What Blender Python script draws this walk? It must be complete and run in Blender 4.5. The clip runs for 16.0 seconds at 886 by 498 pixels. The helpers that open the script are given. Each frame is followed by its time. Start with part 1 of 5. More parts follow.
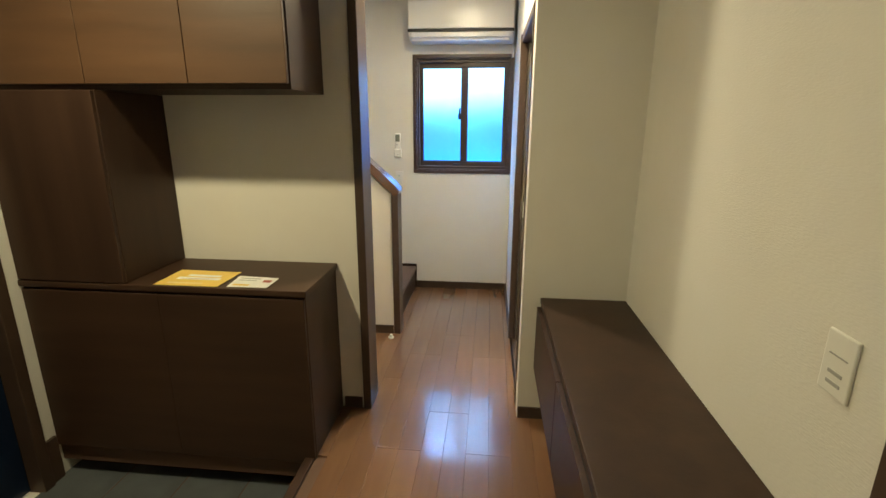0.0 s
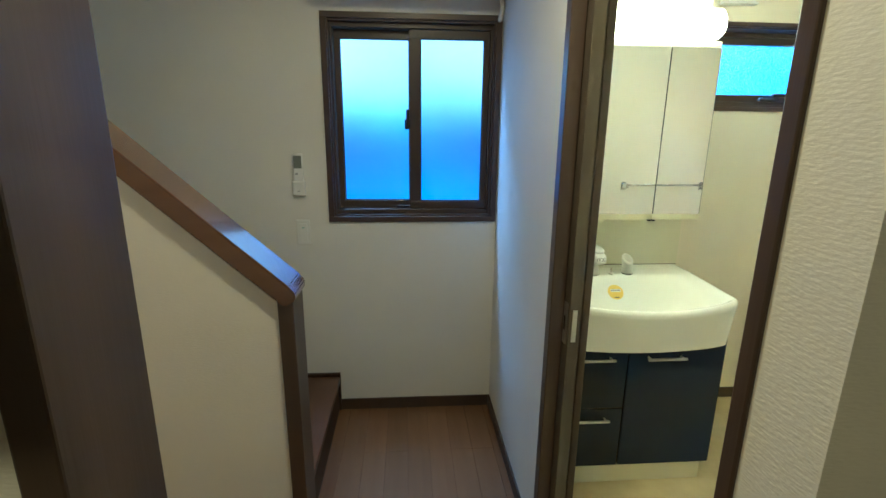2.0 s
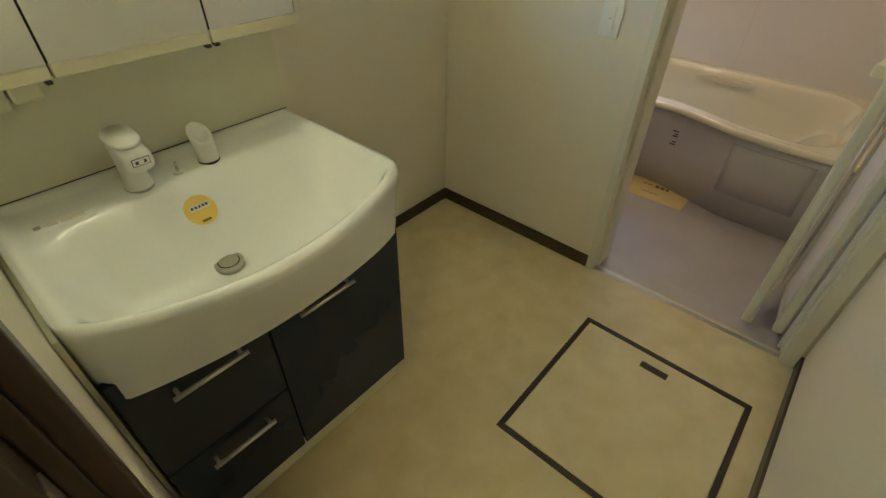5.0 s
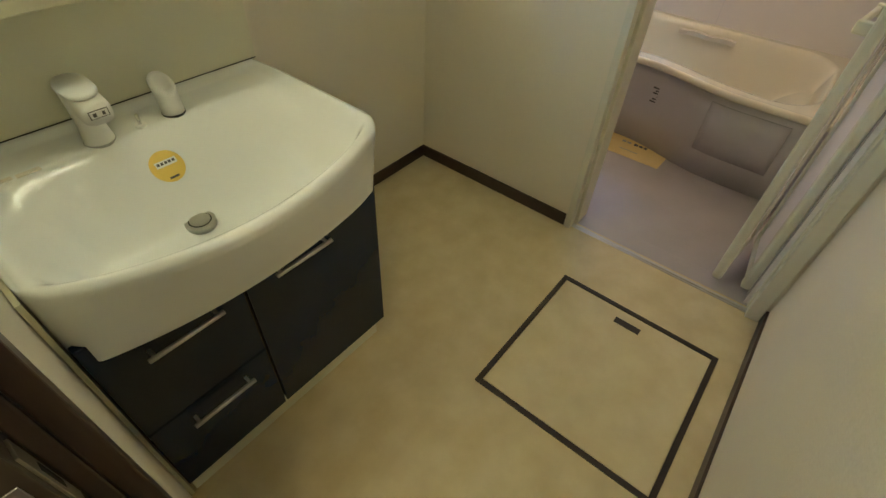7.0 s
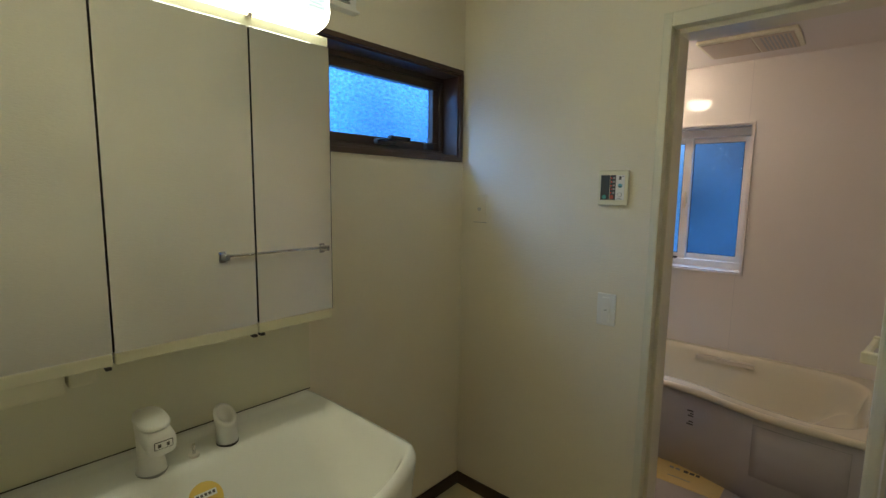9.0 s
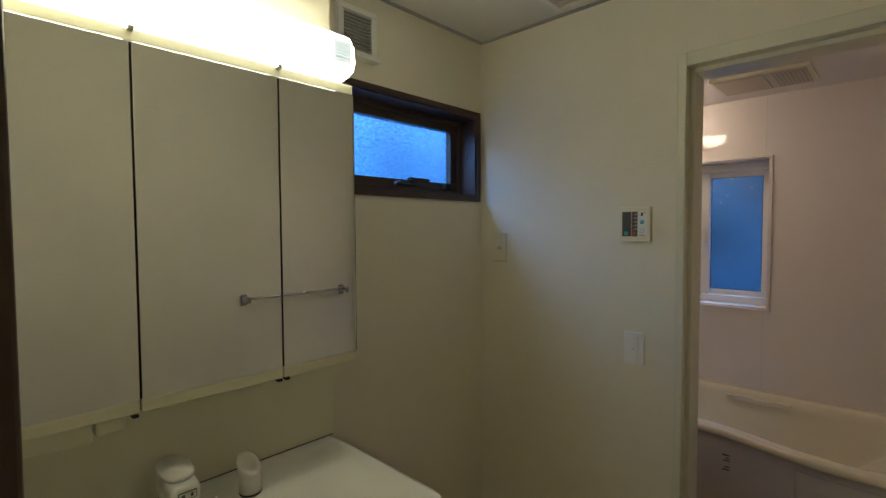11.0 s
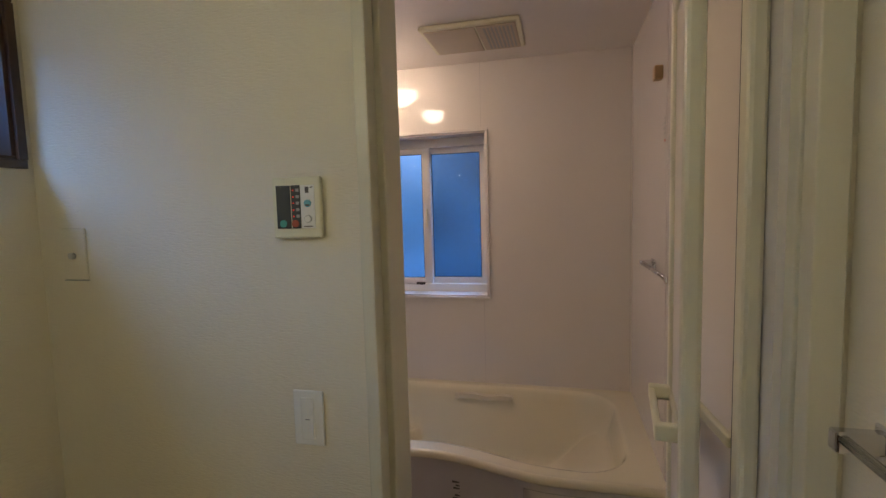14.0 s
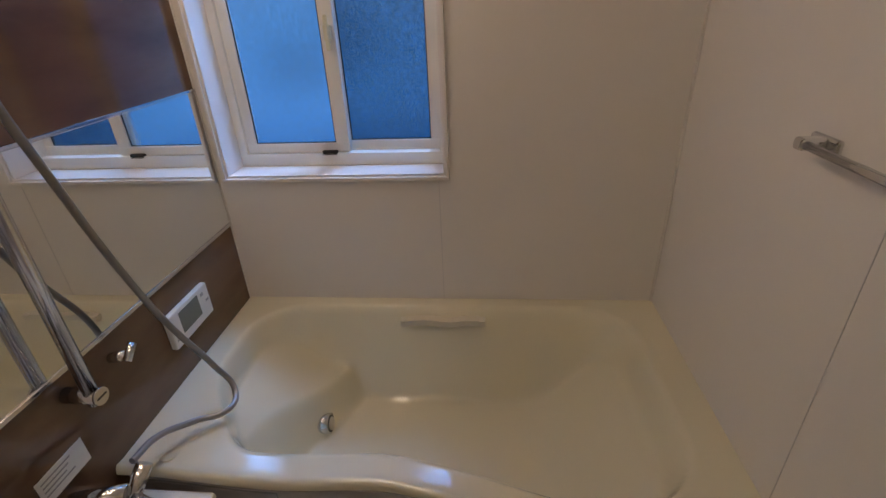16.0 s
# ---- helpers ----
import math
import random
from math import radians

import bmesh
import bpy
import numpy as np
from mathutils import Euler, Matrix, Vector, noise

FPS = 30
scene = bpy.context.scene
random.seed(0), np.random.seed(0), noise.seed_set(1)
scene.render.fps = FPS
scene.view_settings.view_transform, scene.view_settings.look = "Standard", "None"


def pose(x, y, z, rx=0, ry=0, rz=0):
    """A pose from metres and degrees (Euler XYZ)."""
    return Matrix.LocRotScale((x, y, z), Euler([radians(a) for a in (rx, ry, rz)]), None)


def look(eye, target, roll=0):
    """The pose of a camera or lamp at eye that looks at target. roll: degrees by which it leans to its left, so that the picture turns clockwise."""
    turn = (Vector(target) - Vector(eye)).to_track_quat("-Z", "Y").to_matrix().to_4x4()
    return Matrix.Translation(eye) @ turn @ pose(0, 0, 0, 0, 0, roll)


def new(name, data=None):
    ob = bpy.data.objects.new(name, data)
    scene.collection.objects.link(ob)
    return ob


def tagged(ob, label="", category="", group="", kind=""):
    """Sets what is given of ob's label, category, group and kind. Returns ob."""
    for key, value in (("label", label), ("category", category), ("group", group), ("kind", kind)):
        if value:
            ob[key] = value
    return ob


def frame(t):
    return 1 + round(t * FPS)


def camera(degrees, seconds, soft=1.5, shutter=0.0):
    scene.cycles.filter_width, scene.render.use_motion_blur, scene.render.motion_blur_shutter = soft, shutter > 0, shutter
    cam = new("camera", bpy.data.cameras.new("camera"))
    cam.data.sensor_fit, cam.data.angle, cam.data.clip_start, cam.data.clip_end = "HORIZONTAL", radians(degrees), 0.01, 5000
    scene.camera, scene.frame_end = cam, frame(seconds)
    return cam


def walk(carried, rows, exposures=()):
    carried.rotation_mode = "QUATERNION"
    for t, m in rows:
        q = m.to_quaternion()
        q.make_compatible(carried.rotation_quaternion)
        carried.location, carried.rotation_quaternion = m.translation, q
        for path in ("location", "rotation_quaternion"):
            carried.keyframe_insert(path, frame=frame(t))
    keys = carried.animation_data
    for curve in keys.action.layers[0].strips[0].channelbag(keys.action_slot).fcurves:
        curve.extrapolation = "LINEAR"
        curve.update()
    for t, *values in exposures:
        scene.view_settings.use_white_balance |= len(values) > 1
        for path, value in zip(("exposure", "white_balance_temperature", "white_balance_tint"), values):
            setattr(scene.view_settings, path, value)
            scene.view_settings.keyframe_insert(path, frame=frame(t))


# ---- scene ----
cam = camera(86.5, 16.0)
PATH = [
    (0, (0.509, 0.741, 1.422), (0.321, 2.665, 0.907), 0.3),
    (0.5, (0.432, 1.225, 1.422), (0.266, 3.153, 0.917), 0.8),
    (1, (0.3, 1.657, 1.421), (0.158, 3.593, 0.939), 0.8),
    (1.5, (0.247, 2.059, 1.425), (0.186, 4.004, 0.963), 0.5),
    (2, (0.247, 2.447, 1.453), (0.394, 4.38, 0.964), 0.6),
    (2.5, (0.277, 2.75, 1.414), (0.781, 4.621, 0.921), 0.8),
    (3, (0.42, 3.002, 1.429), (1.267, 4.739, 0.912), 0.3),
    (3.5, (0.592, 3.15, 1.419), (1.714, 4.702, 0.843), 0.2),
    (4, (0.737, 3.255, 1.398), (1.997, 4.596, 0.614), -0.5),
    (4.5, (0.8, 3.298, 1.374), (2.041, 4.436, 0.295), -0.2),
    (5, (0.832, 3.339, 1.386), (2.007, 4.344, 0.117), 0.9),
    (7.3, (0.838, 3.346, 1.374), (1.987, 4.201, -0.022), 3.4),
    (7.5, (0.838, 3.345, 1.372), (2.026, 4.239, 0.034), 3.3),
    (8, (0.827, 3.343, 1.396), (2.179, 4.41, 0.38), 2.7),
    (8.5, (0.796, 3.332, 1.422), (2.275, 4.571, 0.897), 1.7),
    (9, (0.78, 3.333, 1.431), (2.258, 4.658, 1.183), 0.8),
    (9.5, (0.772, 3.345, 1.434), (2.235, 4.697, 1.264), 0.3),
    (12, (0.755, 3.36, 1.433), (2.215, 4.725, 1.410), -0.85),
    (12.5, (0.746, 3.371, 1.43), (2.374, 4.533, 1.401), -0.6),
    (13, (0.94, 3.404, 1.418), (2.733, 4.288, 1.343), -0.9),
    (13.5, (1.249, 3.44, 1.427), (3.134, 4.1, 1.317), -1.6),
    (14, (1.583, 3.497, 1.436), (3.517, 3.98, 1.267), -1.6),
    (14.5, (1.921, 3.514, 1.434), (3.881, 3.849, 1.219), -2.0),
    (15, (2.205, 3.623, 1.431), (4.168, 3.891, 1.158), -1.7),
    (15.5, (2.479, 3.687, 1.449), (4.395, 3.885, 0.908), -2.0),
    (16, (2.674, 3.764, 1.457), (4.439, 3.939, 0.532), -2.6),
]
EXPOSURES = [
    (0.0, 2.52, 6500, 6), (0.5, 2.35, 6420, 7), (1.0, 2.22, 6250, 7), (1.5, 1.92, 6150, 1), (2.0, 1.45, 5980, -5), (2.5, 1.05, 6050, -12), (3.0, 0.74, 6250, -9), (3.5, 0.55, 6350, -5),
    (4.0, 0.38, 6680, -2), (4.5, 0.30, 6850, 3), (5.0, 0.28, 6880, 6), (7.5, 0.40, 6700, 9), (8.5, 0.02, 6600, 10), (9.0, -0.32, 6600, 11),
    (12.0, -0.74, 6700, 16), (12.5, -0.76, 6700, 17), (13.0, -0.56, 6980, 21), (14.0, -0.46, 6920, 20), (15.0, -0.46, 6700, 17), (16.0, -0.42, 6720, 14),
]
walk(cam, [(t, look(eye, target, roll)) for t, eye, target, roll in PATH], EXPOSURES)

# ---------------------------------------------------------------- light
world = bpy.data.worlds.new("dusk_sky")
scene.world = world
world.use_nodes = True
_wn = world.node_tree.nodes
_sky = _wn.new("ShaderNodeTexSky")
_sky.sky_type = "NISHITA"
_sky.sun_disc = False
_sky.sun_elevation = radians(6)
_sky.sun_rotation = radians(200)
world.node_tree.links.new(_sky.outputs[0], _wn["Background"].inputs[0])
_wn["Background"].inputs[1].default_value = 0.08


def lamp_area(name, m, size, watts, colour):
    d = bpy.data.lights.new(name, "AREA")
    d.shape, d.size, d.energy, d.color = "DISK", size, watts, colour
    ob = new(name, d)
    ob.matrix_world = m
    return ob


HALL_LIGHT = lamp_area("hall_ceiling_light", look((0.28, 3.30, 2.365), (0.28, 3.30, 0)), 0.10, 4.4, (1.0, 0.85, 0.58))
ENTRY_LIGHT = lamp_area("entry_ceiling_light", look((-0.75, 1.75, 2.365), (-0.75, 1.75, 0)), 0.10, 5.0, (1.0, 0.86, 0.53))
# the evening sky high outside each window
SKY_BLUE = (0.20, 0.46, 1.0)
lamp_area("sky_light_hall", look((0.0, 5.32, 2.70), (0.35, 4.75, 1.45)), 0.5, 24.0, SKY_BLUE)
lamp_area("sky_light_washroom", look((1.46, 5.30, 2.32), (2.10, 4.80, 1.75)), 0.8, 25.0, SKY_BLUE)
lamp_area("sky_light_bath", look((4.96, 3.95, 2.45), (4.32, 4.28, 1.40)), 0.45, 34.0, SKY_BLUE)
WASH_GLOW, BATH_GLOW = 11.5, 38.0
SKY_HALL, SKY_WASH, SKY_BATH = 0.80, 3.2, 0.95


# ---------------------------------------------------------------- materials
def mat(name, colour, rough=0.5, metal=0.0, colour2=None, scale=8.0, stretch=(1, 1, 1), bump=0.0, bump_scale=60.0,
        bump_stretch=(1, 1, 1), vary=0.0, coat=0.0, detail=4.0, spec=0.5, trans=0.0, rough2=None):
    m = bpy.data.materials.new(name)
    m.use_nodes = True
    nt = m.node_tree
    n, l = nt.nodes, nt.links
    b = n["Principled BSDF"]
    b.inputs["Base Color"].default_value = (*colour, 1)
    b.inputs["Roughness"].default_value = rough
    b.inputs["Metallic"].default_value = metal
    b.inputs["Coat Weight"].default_value = coat
    b.inputs["Coat Roughness"].default_value = 0.08
    b.inputs["Specular IOR Level"].default_value = spec
    b.inputs["Transmission Weight"].default_value = trans
    co = n.new("ShaderNodeTexCoord")

    def tex(sc, st, det):
        mp = n.new("ShaderNodeMapping")
        mp.inputs["Scale"].default_value = st
        l.new(co.outputs["Object"], mp.inputs["Vector"])
        t = n.new("ShaderNodeTexNoise")
        t.inputs["Scale"].default_value = sc
        t.inputs["Detail"].default_value = det
        l.new(mp.outputs[0], t.inputs["Vector"])
        return t

    if colour2:
        t = tex(scale, stretch, detail)
        r = n.new("ShaderNodeValToRGB")
        r.color_ramp.elements[0].position, r.color_ramp.elements[1].position = 0.32, 0.68
        r.color_ramp.elements[0].color = (*colour, 1)
        r.color_ramp.elements[1].color = (*colour2, 1)
        l.new(t.outputs["Fac"], r.inputs[0])
        out = r.outputs[0]
        if vary:
            oi = n.new("ShaderNodeObjectInfo")
            mr = n.new("ShaderNodeMapRange")
            mr.inputs["To Min"].default_value, mr.inputs["To Max"].default_value = 1 - vary, 1 + vary
            l.new(oi.outputs["Random"], mr.inputs["Value"])
            mx = n.new("ShaderNodeMix")
            mx.data_type, mx.blend_type = "RGBA", "MULTIPLY"
            mx.inputs["Factor"].default_value = 1
            l.new(out, mx.inputs["A"])
            l.new(mr.outputs[0], mx.inputs["B"])
            out = mx.outputs["Result"]
        l.new(out, b.inputs["Base Color"])
        if rough2 is not None:
            mr2 = n.new("ShaderNodeMapRange")
            mr2.inputs["To Min"].default_value, mr2.inputs["To Max"].default_value = rough, rough2
            l.new(t.outputs["Fac"], mr2.inputs["Value"])
            l.new(mr2.outputs[0], b.inputs["Roughness"])
    if bump:
        t2 = tex(bump_scale, bump_stretch, 3)
        bp = n.new("ShaderNodeBump")
        bp.inputs["Strength"].default_value = bump
        bp.inputs["Distance"].default_value = 0.004
        l.new(t2.outputs["Fac"], bp.inputs["Height"])
        l.new(bp.outputs[0], b.inputs["Normal"])
    return m


def glow(name, colour, strength, base=(0.9, 0.9, 0.88)):
    m = mat(name, base, 0.4)
    b = m.node_tree.nodes["Principled BSDF"]
    b.inputs["Emission Color"].default_value = (*colour, 1)
    b.inputs["Emission Strength"].default_value = strength
    return m


def backdrop_mat(name, stops, z0, z1, strength):
    """Plain glowing distance outside a window: colour by height alone."""
    m = bpy.data.materials.new(name)
    m.use_nodes = True
    n, l = m.node_tree.nodes, m.node_tree.links
    n.remove(n["Principled BSDF"])
    e = n.new("ShaderNodeEmission")
    e.inputs[1].default_value = strength
    co = n.new("ShaderNodeTexCoord")
    sp = n.new("ShaderNodeSeparateXYZ")
    mr = n.new("ShaderNodeMapRange")
    mr.inputs["From Min"].default_value, mr.inputs["From Max"].default_value = z0, z1
    rp = n.new("ShaderNodeValToRGB")
    els = rp.color_ramp.elements
    while len(els) < len(stops):
        els.new(0.5)
    for el, (p, c) in zip(els, stops):
        el.position, el.color = p, (*c, 1)
    l.new(co.outputs["Object"], sp.inputs[0])
    l.new(sp.outputs[2], mr.inputs["Value"])
    l.new(mr.outputs[0], rp.inputs[0])
    nz = n.new("ShaderNodeTexNoise")
    nz.inputs["Scale"].default_value, nz.inputs["Detail"].default_value = 1.6, 1.0
    m2 = n.new("ShaderNodeMapRange")
    m2.inputs["From Min"].default_value, m2.inputs["From Max"].default_value = 0.3, 0.7
    m2.inputs["To Min"].default_value, m2.inputs["To Max"].default_value = 0.45, 1.30
    l.new(co.outputs["Object"], nz.inputs["Vector"])
    l.new(nz.outputs["Fac"], m2.inputs["Value"])
    mu = n.new("ShaderNodeMix")
    mu.data_type, mu.blend_type = "RGBA", "MULTIPLY"
    mu.inputs["Factor"].default_value = 1
    l.new(rp.outputs[0], mu.inputs["A"])
    l.new(m2.outputs[0], mu.inputs["B"])
    l.new(mu.outputs["Result"], e.inputs[0])
    l.new(e.outputs[0], n["Material Output"].inputs[0])
    return m


def pane_mat(name, rough, bump, bscale, stretch=(1, 1, 1), tint=(0.95, 0.97, 1.0), fleck=0.97):
    m = mat(name, tint, rough, trans=1.0, colour2=tuple(c * fleck for c in tint), scale=bscale, stretch=stretch, detail=2, bump=bump, bump_scale=bscale, bump_stretch=stretch)
    m.node_tree.nodes["Principled BSDF"].inputs["IOR"].default_value = 1.45
    return m


WALLPAPER = mat("wallpaper", (0.76, 0.73, 0.66), 0.75, colour2=(0.79, 0.765, 0.70), scale=3, bump=0.22, bump_scale=190, bump_stretch=(0.4, 0.4, 1.5))
WASH_PAPER = mat("wallpaper_washroom", (0.785, 0.725, 0.585), 0.72, colour2=(0.81, 0.755, 0.62), scale=3, bump=0.33, bump_scale=170, bump_stretch=(0.35, 0.35, 1.6))
CEIL = mat("ceiling_paper", (0.76, 0.74, 0.68), 0.85, colour2=(0.79, 0.77, 0.71), scale=2, bump=0.3, bump_scale=140)
DARKWOOD = mat("dark_stained_wood", (0.034, 0.017, 0.010), 0.46, spec=0.32, colour2=(0.052, 0.027, 0.016), scale=9, stretch=(1, 1, 0.12), bump=0.08, bump_scale=90, bump_stretch=(1, 1, 0.08), rough2=0.5)
DARKWOOD_H = mat("dark_wood_laminate", (0.036, 0.018, 0.010), 0.44, spec=0.32, colour2=(0.055, 0.028, 0.016), scale=10, stretch=(0.12, 1, 1), bump=0.06, bump_scale=120, bump_stretch=(0.06, 1, 1), rough2=0.5)
UPPERWOOD = mat("brown_wood_laminate", (0.066, 0.033, 0.015), 0.40, colour2=(0.100, 0.050, 0.023), scale=10, stretch=(0.12, 1, 1), bump=0.06, bump_scale=120, bump_stretch=(0.06, 1, 1), rough2=0.48)
CASING = mat("brown_door_casing", (0.060, 0.037, 0.026), 0.38, colour2=(0.085, 0.053, 0.037), scale=14, stretch=(1, 1, 0.06), bump=0.08, bump_scale=120, bump_stretch=(1, 1, 0.05))
LEAF = mat("sliding_door_leaf", (0.075, 0.058, 0.042), 0.45, colour2=(0.10, 0.078, 0.056), scale=16, stretch=(1, 1, 0.05), bump=0.12, bump_scale=150, bump_stretch=(1, 1, 0.04))
HANDRAIL = mat("handrail_wood", (0.115, 0.055, 0.030), 0.18, colour2=(0.15, 0.075, 0.042), scale=14, stretch=(0.2, 1, 1), coat=0.7)
PLANK = mat("hall_floor_plank", (0.165, 0.082, 0.042), 0.16, colour2=(0.230, 0.120, 0.062), scale=10, stretch=(1, 0.09, 1), bump=0.05, bump_scale=160, bump_stretch=(1, 0.05, 1), vary=0.10, coat=0.5, rough2=0.25)
SUBFLOOR = mat("floor_joint", (0.10, 0.05, 0.028), 0.6)
STEPWOOD = mat("stair_tread_wood", (0.095, 0.045, 0.027), 0.28, colour2=(0.13, 0.062, 0.038), scale=10, stretch=(1, 0.1, 1), coat=0.2)
GENKAN = mat("entry_slate_tile", (0.070, 0.078, 0.082), 0.55, colour2=(0.105, 0.115, 0.12), scale=5, bump=0.2, bump_scale=45)
VINYL = mat("cream_vinyl_floor", (0.60, 0.49, 0.265), 0.30, colour2=(0.69, 0.59, 0.355), scale=9, detail=7, bump=0.05, bump_scale=80, rough2=0.42)
HATCHLID = mat("hatch_vinyl", (0.61, 0.51, 0.29), 0.30, colour2=(0.69, 0.60, 0.37), scale=9, detail=7, rough2=0.42)
HATCHTRIM = mat("dark_brown_hatch_trim", (0.035, 0.024, 0.018), 0.45)
BASEB = mat("dark_baseboard", (0.050, 0.030, 0.020), 0.45, colour2=(0.065, 0.040, 0.027), scale=10)
WHITEPL = mat("white_plastic", (0.80, 0.79, 0.74), 0.35, colour2=(0.83, 0.82, 0.77), scale=5)
IVORY = mat("ivory_plastic", (0.74, 0.71, 0.52), 0.40, colour2=(0.77, 0.74, 0.56), scale=6)
DOORFRAME = mat("bath_door_frame_paint", (0.70, 0.67, 0.54), 0.32, colour2=(0.73, 0.70, 0.57), scale=4)
CERAMIC = mat("white_basin", (0.82, 0.83, 0.79), 0.12, colour2=(0.84, 0.85, 0.81), scale=3, spec=0.4)
SPLASH = mat("splash_panel", (0.72, 0.70, 0.53), 0.34, colour2=(0.74, 0.72, 0.55), scale=4)
NAVY = mat("gloss_navy_door", (0.007, 0.015, 0.036), 0.14, colour2=(0.009, 0.018, 0.042), scale=6, spec=0.3)
CHROME = mat("chrome", (0.70, 0.70, 0.71), 0.14, metal=1.0)
SATIN = mat("satin_metal", (0.62, 0.61, 0.58), 0.34, metal=1.0)
MIRROR = mat("mirror_glass", (0.86, 0.88, 0.87), 0.015, metal=1.0)
DARKEDGE = mat("dark_gap", (0.02, 0.018, 0.015), 0.5)
BLACKPL = mat("black_plastic", (0.015, 0.013, 0.012), 0.4)
BROWNALU = mat("brown_aluminium", (0.055, 0.036, 0.027), 0.36, colour2=(0.065, 0.043, 0.032), scale=6)
WINDOWTRIM = mat("brown_window_trim", (0.050, 0.028, 0.020), 0.36, colour2=(0.072, 0.040, 0.028), scale=10, stretch=(0.1, 1, 1))
WHITEALU = mat("white_aluminium", (0.78, 0.77, 0.73), 0.32, colour2=(0.80, 0.79, 0.76), scale=4)
GREYALU = mat("grey_aluminium", (0.42, 0.40, 0.38), 0.35, metal=0.6)
BATHPANEL = mat("bath_wall_panel", (0.79, 0.745, 0.71), 0.025, colour2=(0.81, 0.765, 0.73), scale=2.5)
BATHCEIL = mat("bath_ceiling_panel", (0.74, 0.69, 0.65), 0.30, colour2=(0.76, 0.71, 0.67), scale=2)
BATHWOOD = mat("bath_accent_panel", (0.10, 0.052, 0.028), 0.06, colour2=(0.17, 0.092, 0.050), scale=5, stretch=(0.5, 1, 1.6), detail=8, coat=0.5)
BATHFLOOR = mat("bath_floor", (0.42, 0.38, 0.37), 0.42, colour2=(0.46, 0.42, 0.41), scale=6, bump=0.15, bump_scale=130)
TUB = mat("cream_bathtub", (0.79, 0.73, 0.56), 0.07, colour2=(0.81, 0.75, 0.58), scale=2, coat=0.4)
SKIRT = mat("bath_skirt", (0.56, 0.53, 0.53), 0.28, colour2=(0.59, 0.56, 0.56), scale=3)
YELLOW = mat("yellow_paper", (0.78, 0.55, 0.11), 0.6, colour2=(0.82, 0.60, 0.15), scale=6)
PALEYEL = mat("pale_yellow_sheet", (0.78, 0.60, 0.24), 0.55, colour2=(0.82, 0.65, 0.30), scale=8)
WHITEPAPER = mat("white_paper", (0.78, 0.78, 0.74), 0.65, colour2=(0.82, 0.82, 0.78), scale=8)
INK = mat("print_ink", (0.10, 0.09, 0.08), 0.6)
GREYINK = mat("grey_print", (0.38, 0.38, 0.36), 0.6)
BLUEINK = mat("blue_print", (0.15, 0.45, 0.55), 0.5)
TEAL = mat("teal_button", (0.06, 0.34, 0.30), 0.4)
REDBTN = mat("red_button", (0.42, 0.09, 0.05), 0.4)
PANELGREY = mat("dark_grey_panel", (0.055, 0.065, 0.060), 0.35)
LCD = mat("grey_display", (0.20, 0.22, 0.19), 0.25)
HOSE = mat("grey_hose", (0.30, 0.29, 0.28), 0.28, metal=0.55)
ACWHITE = mat("air_conditioner_white", (0.78, 0.77, 0.73), 0.28, colour2=(0.80, 0.79, 0.75), scale=3)
GRILLE = mat("ivory_grille", (0.70, 0.64, 0.52), 0.45)
LEDRED = glow("red_led", (1.0, 0.06, 0.03), 1.6, (0.3, 0.02, 0.02))
# label and print glow to imitate the tube's light shining through them
LAMP_LABEL_LIT = glow("lamp_label_lit", (0.86, 1.0, 0.92), WASH_GLOW * 0.11)
LAMP_PRINT_LIT = glow("lamp_label_print_lit", (0.35, 0.75, 0.9), WASH_GLOW * 0.06)
TUBE = glow("vanity_light_diffuser", (0.96, 0.98, 0.74), WASH_GLOW)
DOME = glow("bath_lamp_dome", (1.0, 0.82, 0.62), BATH_GLOW)
LENS = glow("ceiling_lamp_lens", (1.0, 0.82, 0.6), 4.0)
FROST = pane_mat("frosted_glass", 0.42, 0.10, 60)
FROST_WASH = pane_mat("patterned_glass", 0.16, 0.9, 85, (0.7, 1, 1.4), fleck=0.62)
FROST_BATH = pane_mat("wired_patterned_glass", 0.22, 0.6, 70, (1, 1.6, 0.6), fleck=0.86)
FROST_BATH2 = pane_mat("double_patterned_glass", 0.22, 0.6, 85, (1, 1, 1), (0.42, 0.50, 0.56), fleck=0.60)
ACRYLIC = mat("translucent_door_panel", (0.84, 0.80, 0.75), 0.30)
_an, _al = ACRYLIC.node_tree.nodes, ACRYLIC.node_tree.links
_tr, _mx = _an.new("ShaderNodeBsdfTranslucent"), _an.new("ShaderNodeMixShader")
_tr.inputs[0].default_value = (0.95, 0.92, 0.88, 1)
_mx.inputs[0].default_value = 0.55
_al.new(_an["Principled BSDF"].outputs[0], _mx.inputs[1])
_al.new(_tr.outputs[0], _mx.inputs[2])
_al.new(_mx.outputs[0], _an["Material Output"].inputs[0])
FANPANEL = mat("tan_fan_panel", (0.52, 0.43, 0.31), 0.45, colour2=(0.55, 0.46, 0.34), scale=5)
TAN = mat("tan_plastic", (0.42, 0.27, 0.13), 0.45)
OUT_HALL = backdrop_mat("outside_dusk_hall", [(0.0, (0.010, 0.24, 0.85)), (0.26, (0.008, 0.19, 0.80)), (0.43, (0.006, 0.10, 0.52)), (0.49, (0.015, 0.26, 1.1)), (0.56, (0.36, 1.00, 2.1)), (1.0, (1.1, 2.1, 3.7))], 0.2, 2.9, SKY_HALL)
OUT_WASH = backdrop_mat("outside_dusk_washroom", [(0.0, (0.025, 0.22, 0.80)), (0.5, (0.045, 0.30, 0.98)), (1.0, (0.16, 0.58, 1.5))], 0.5, 3.2, SKY_WASH)
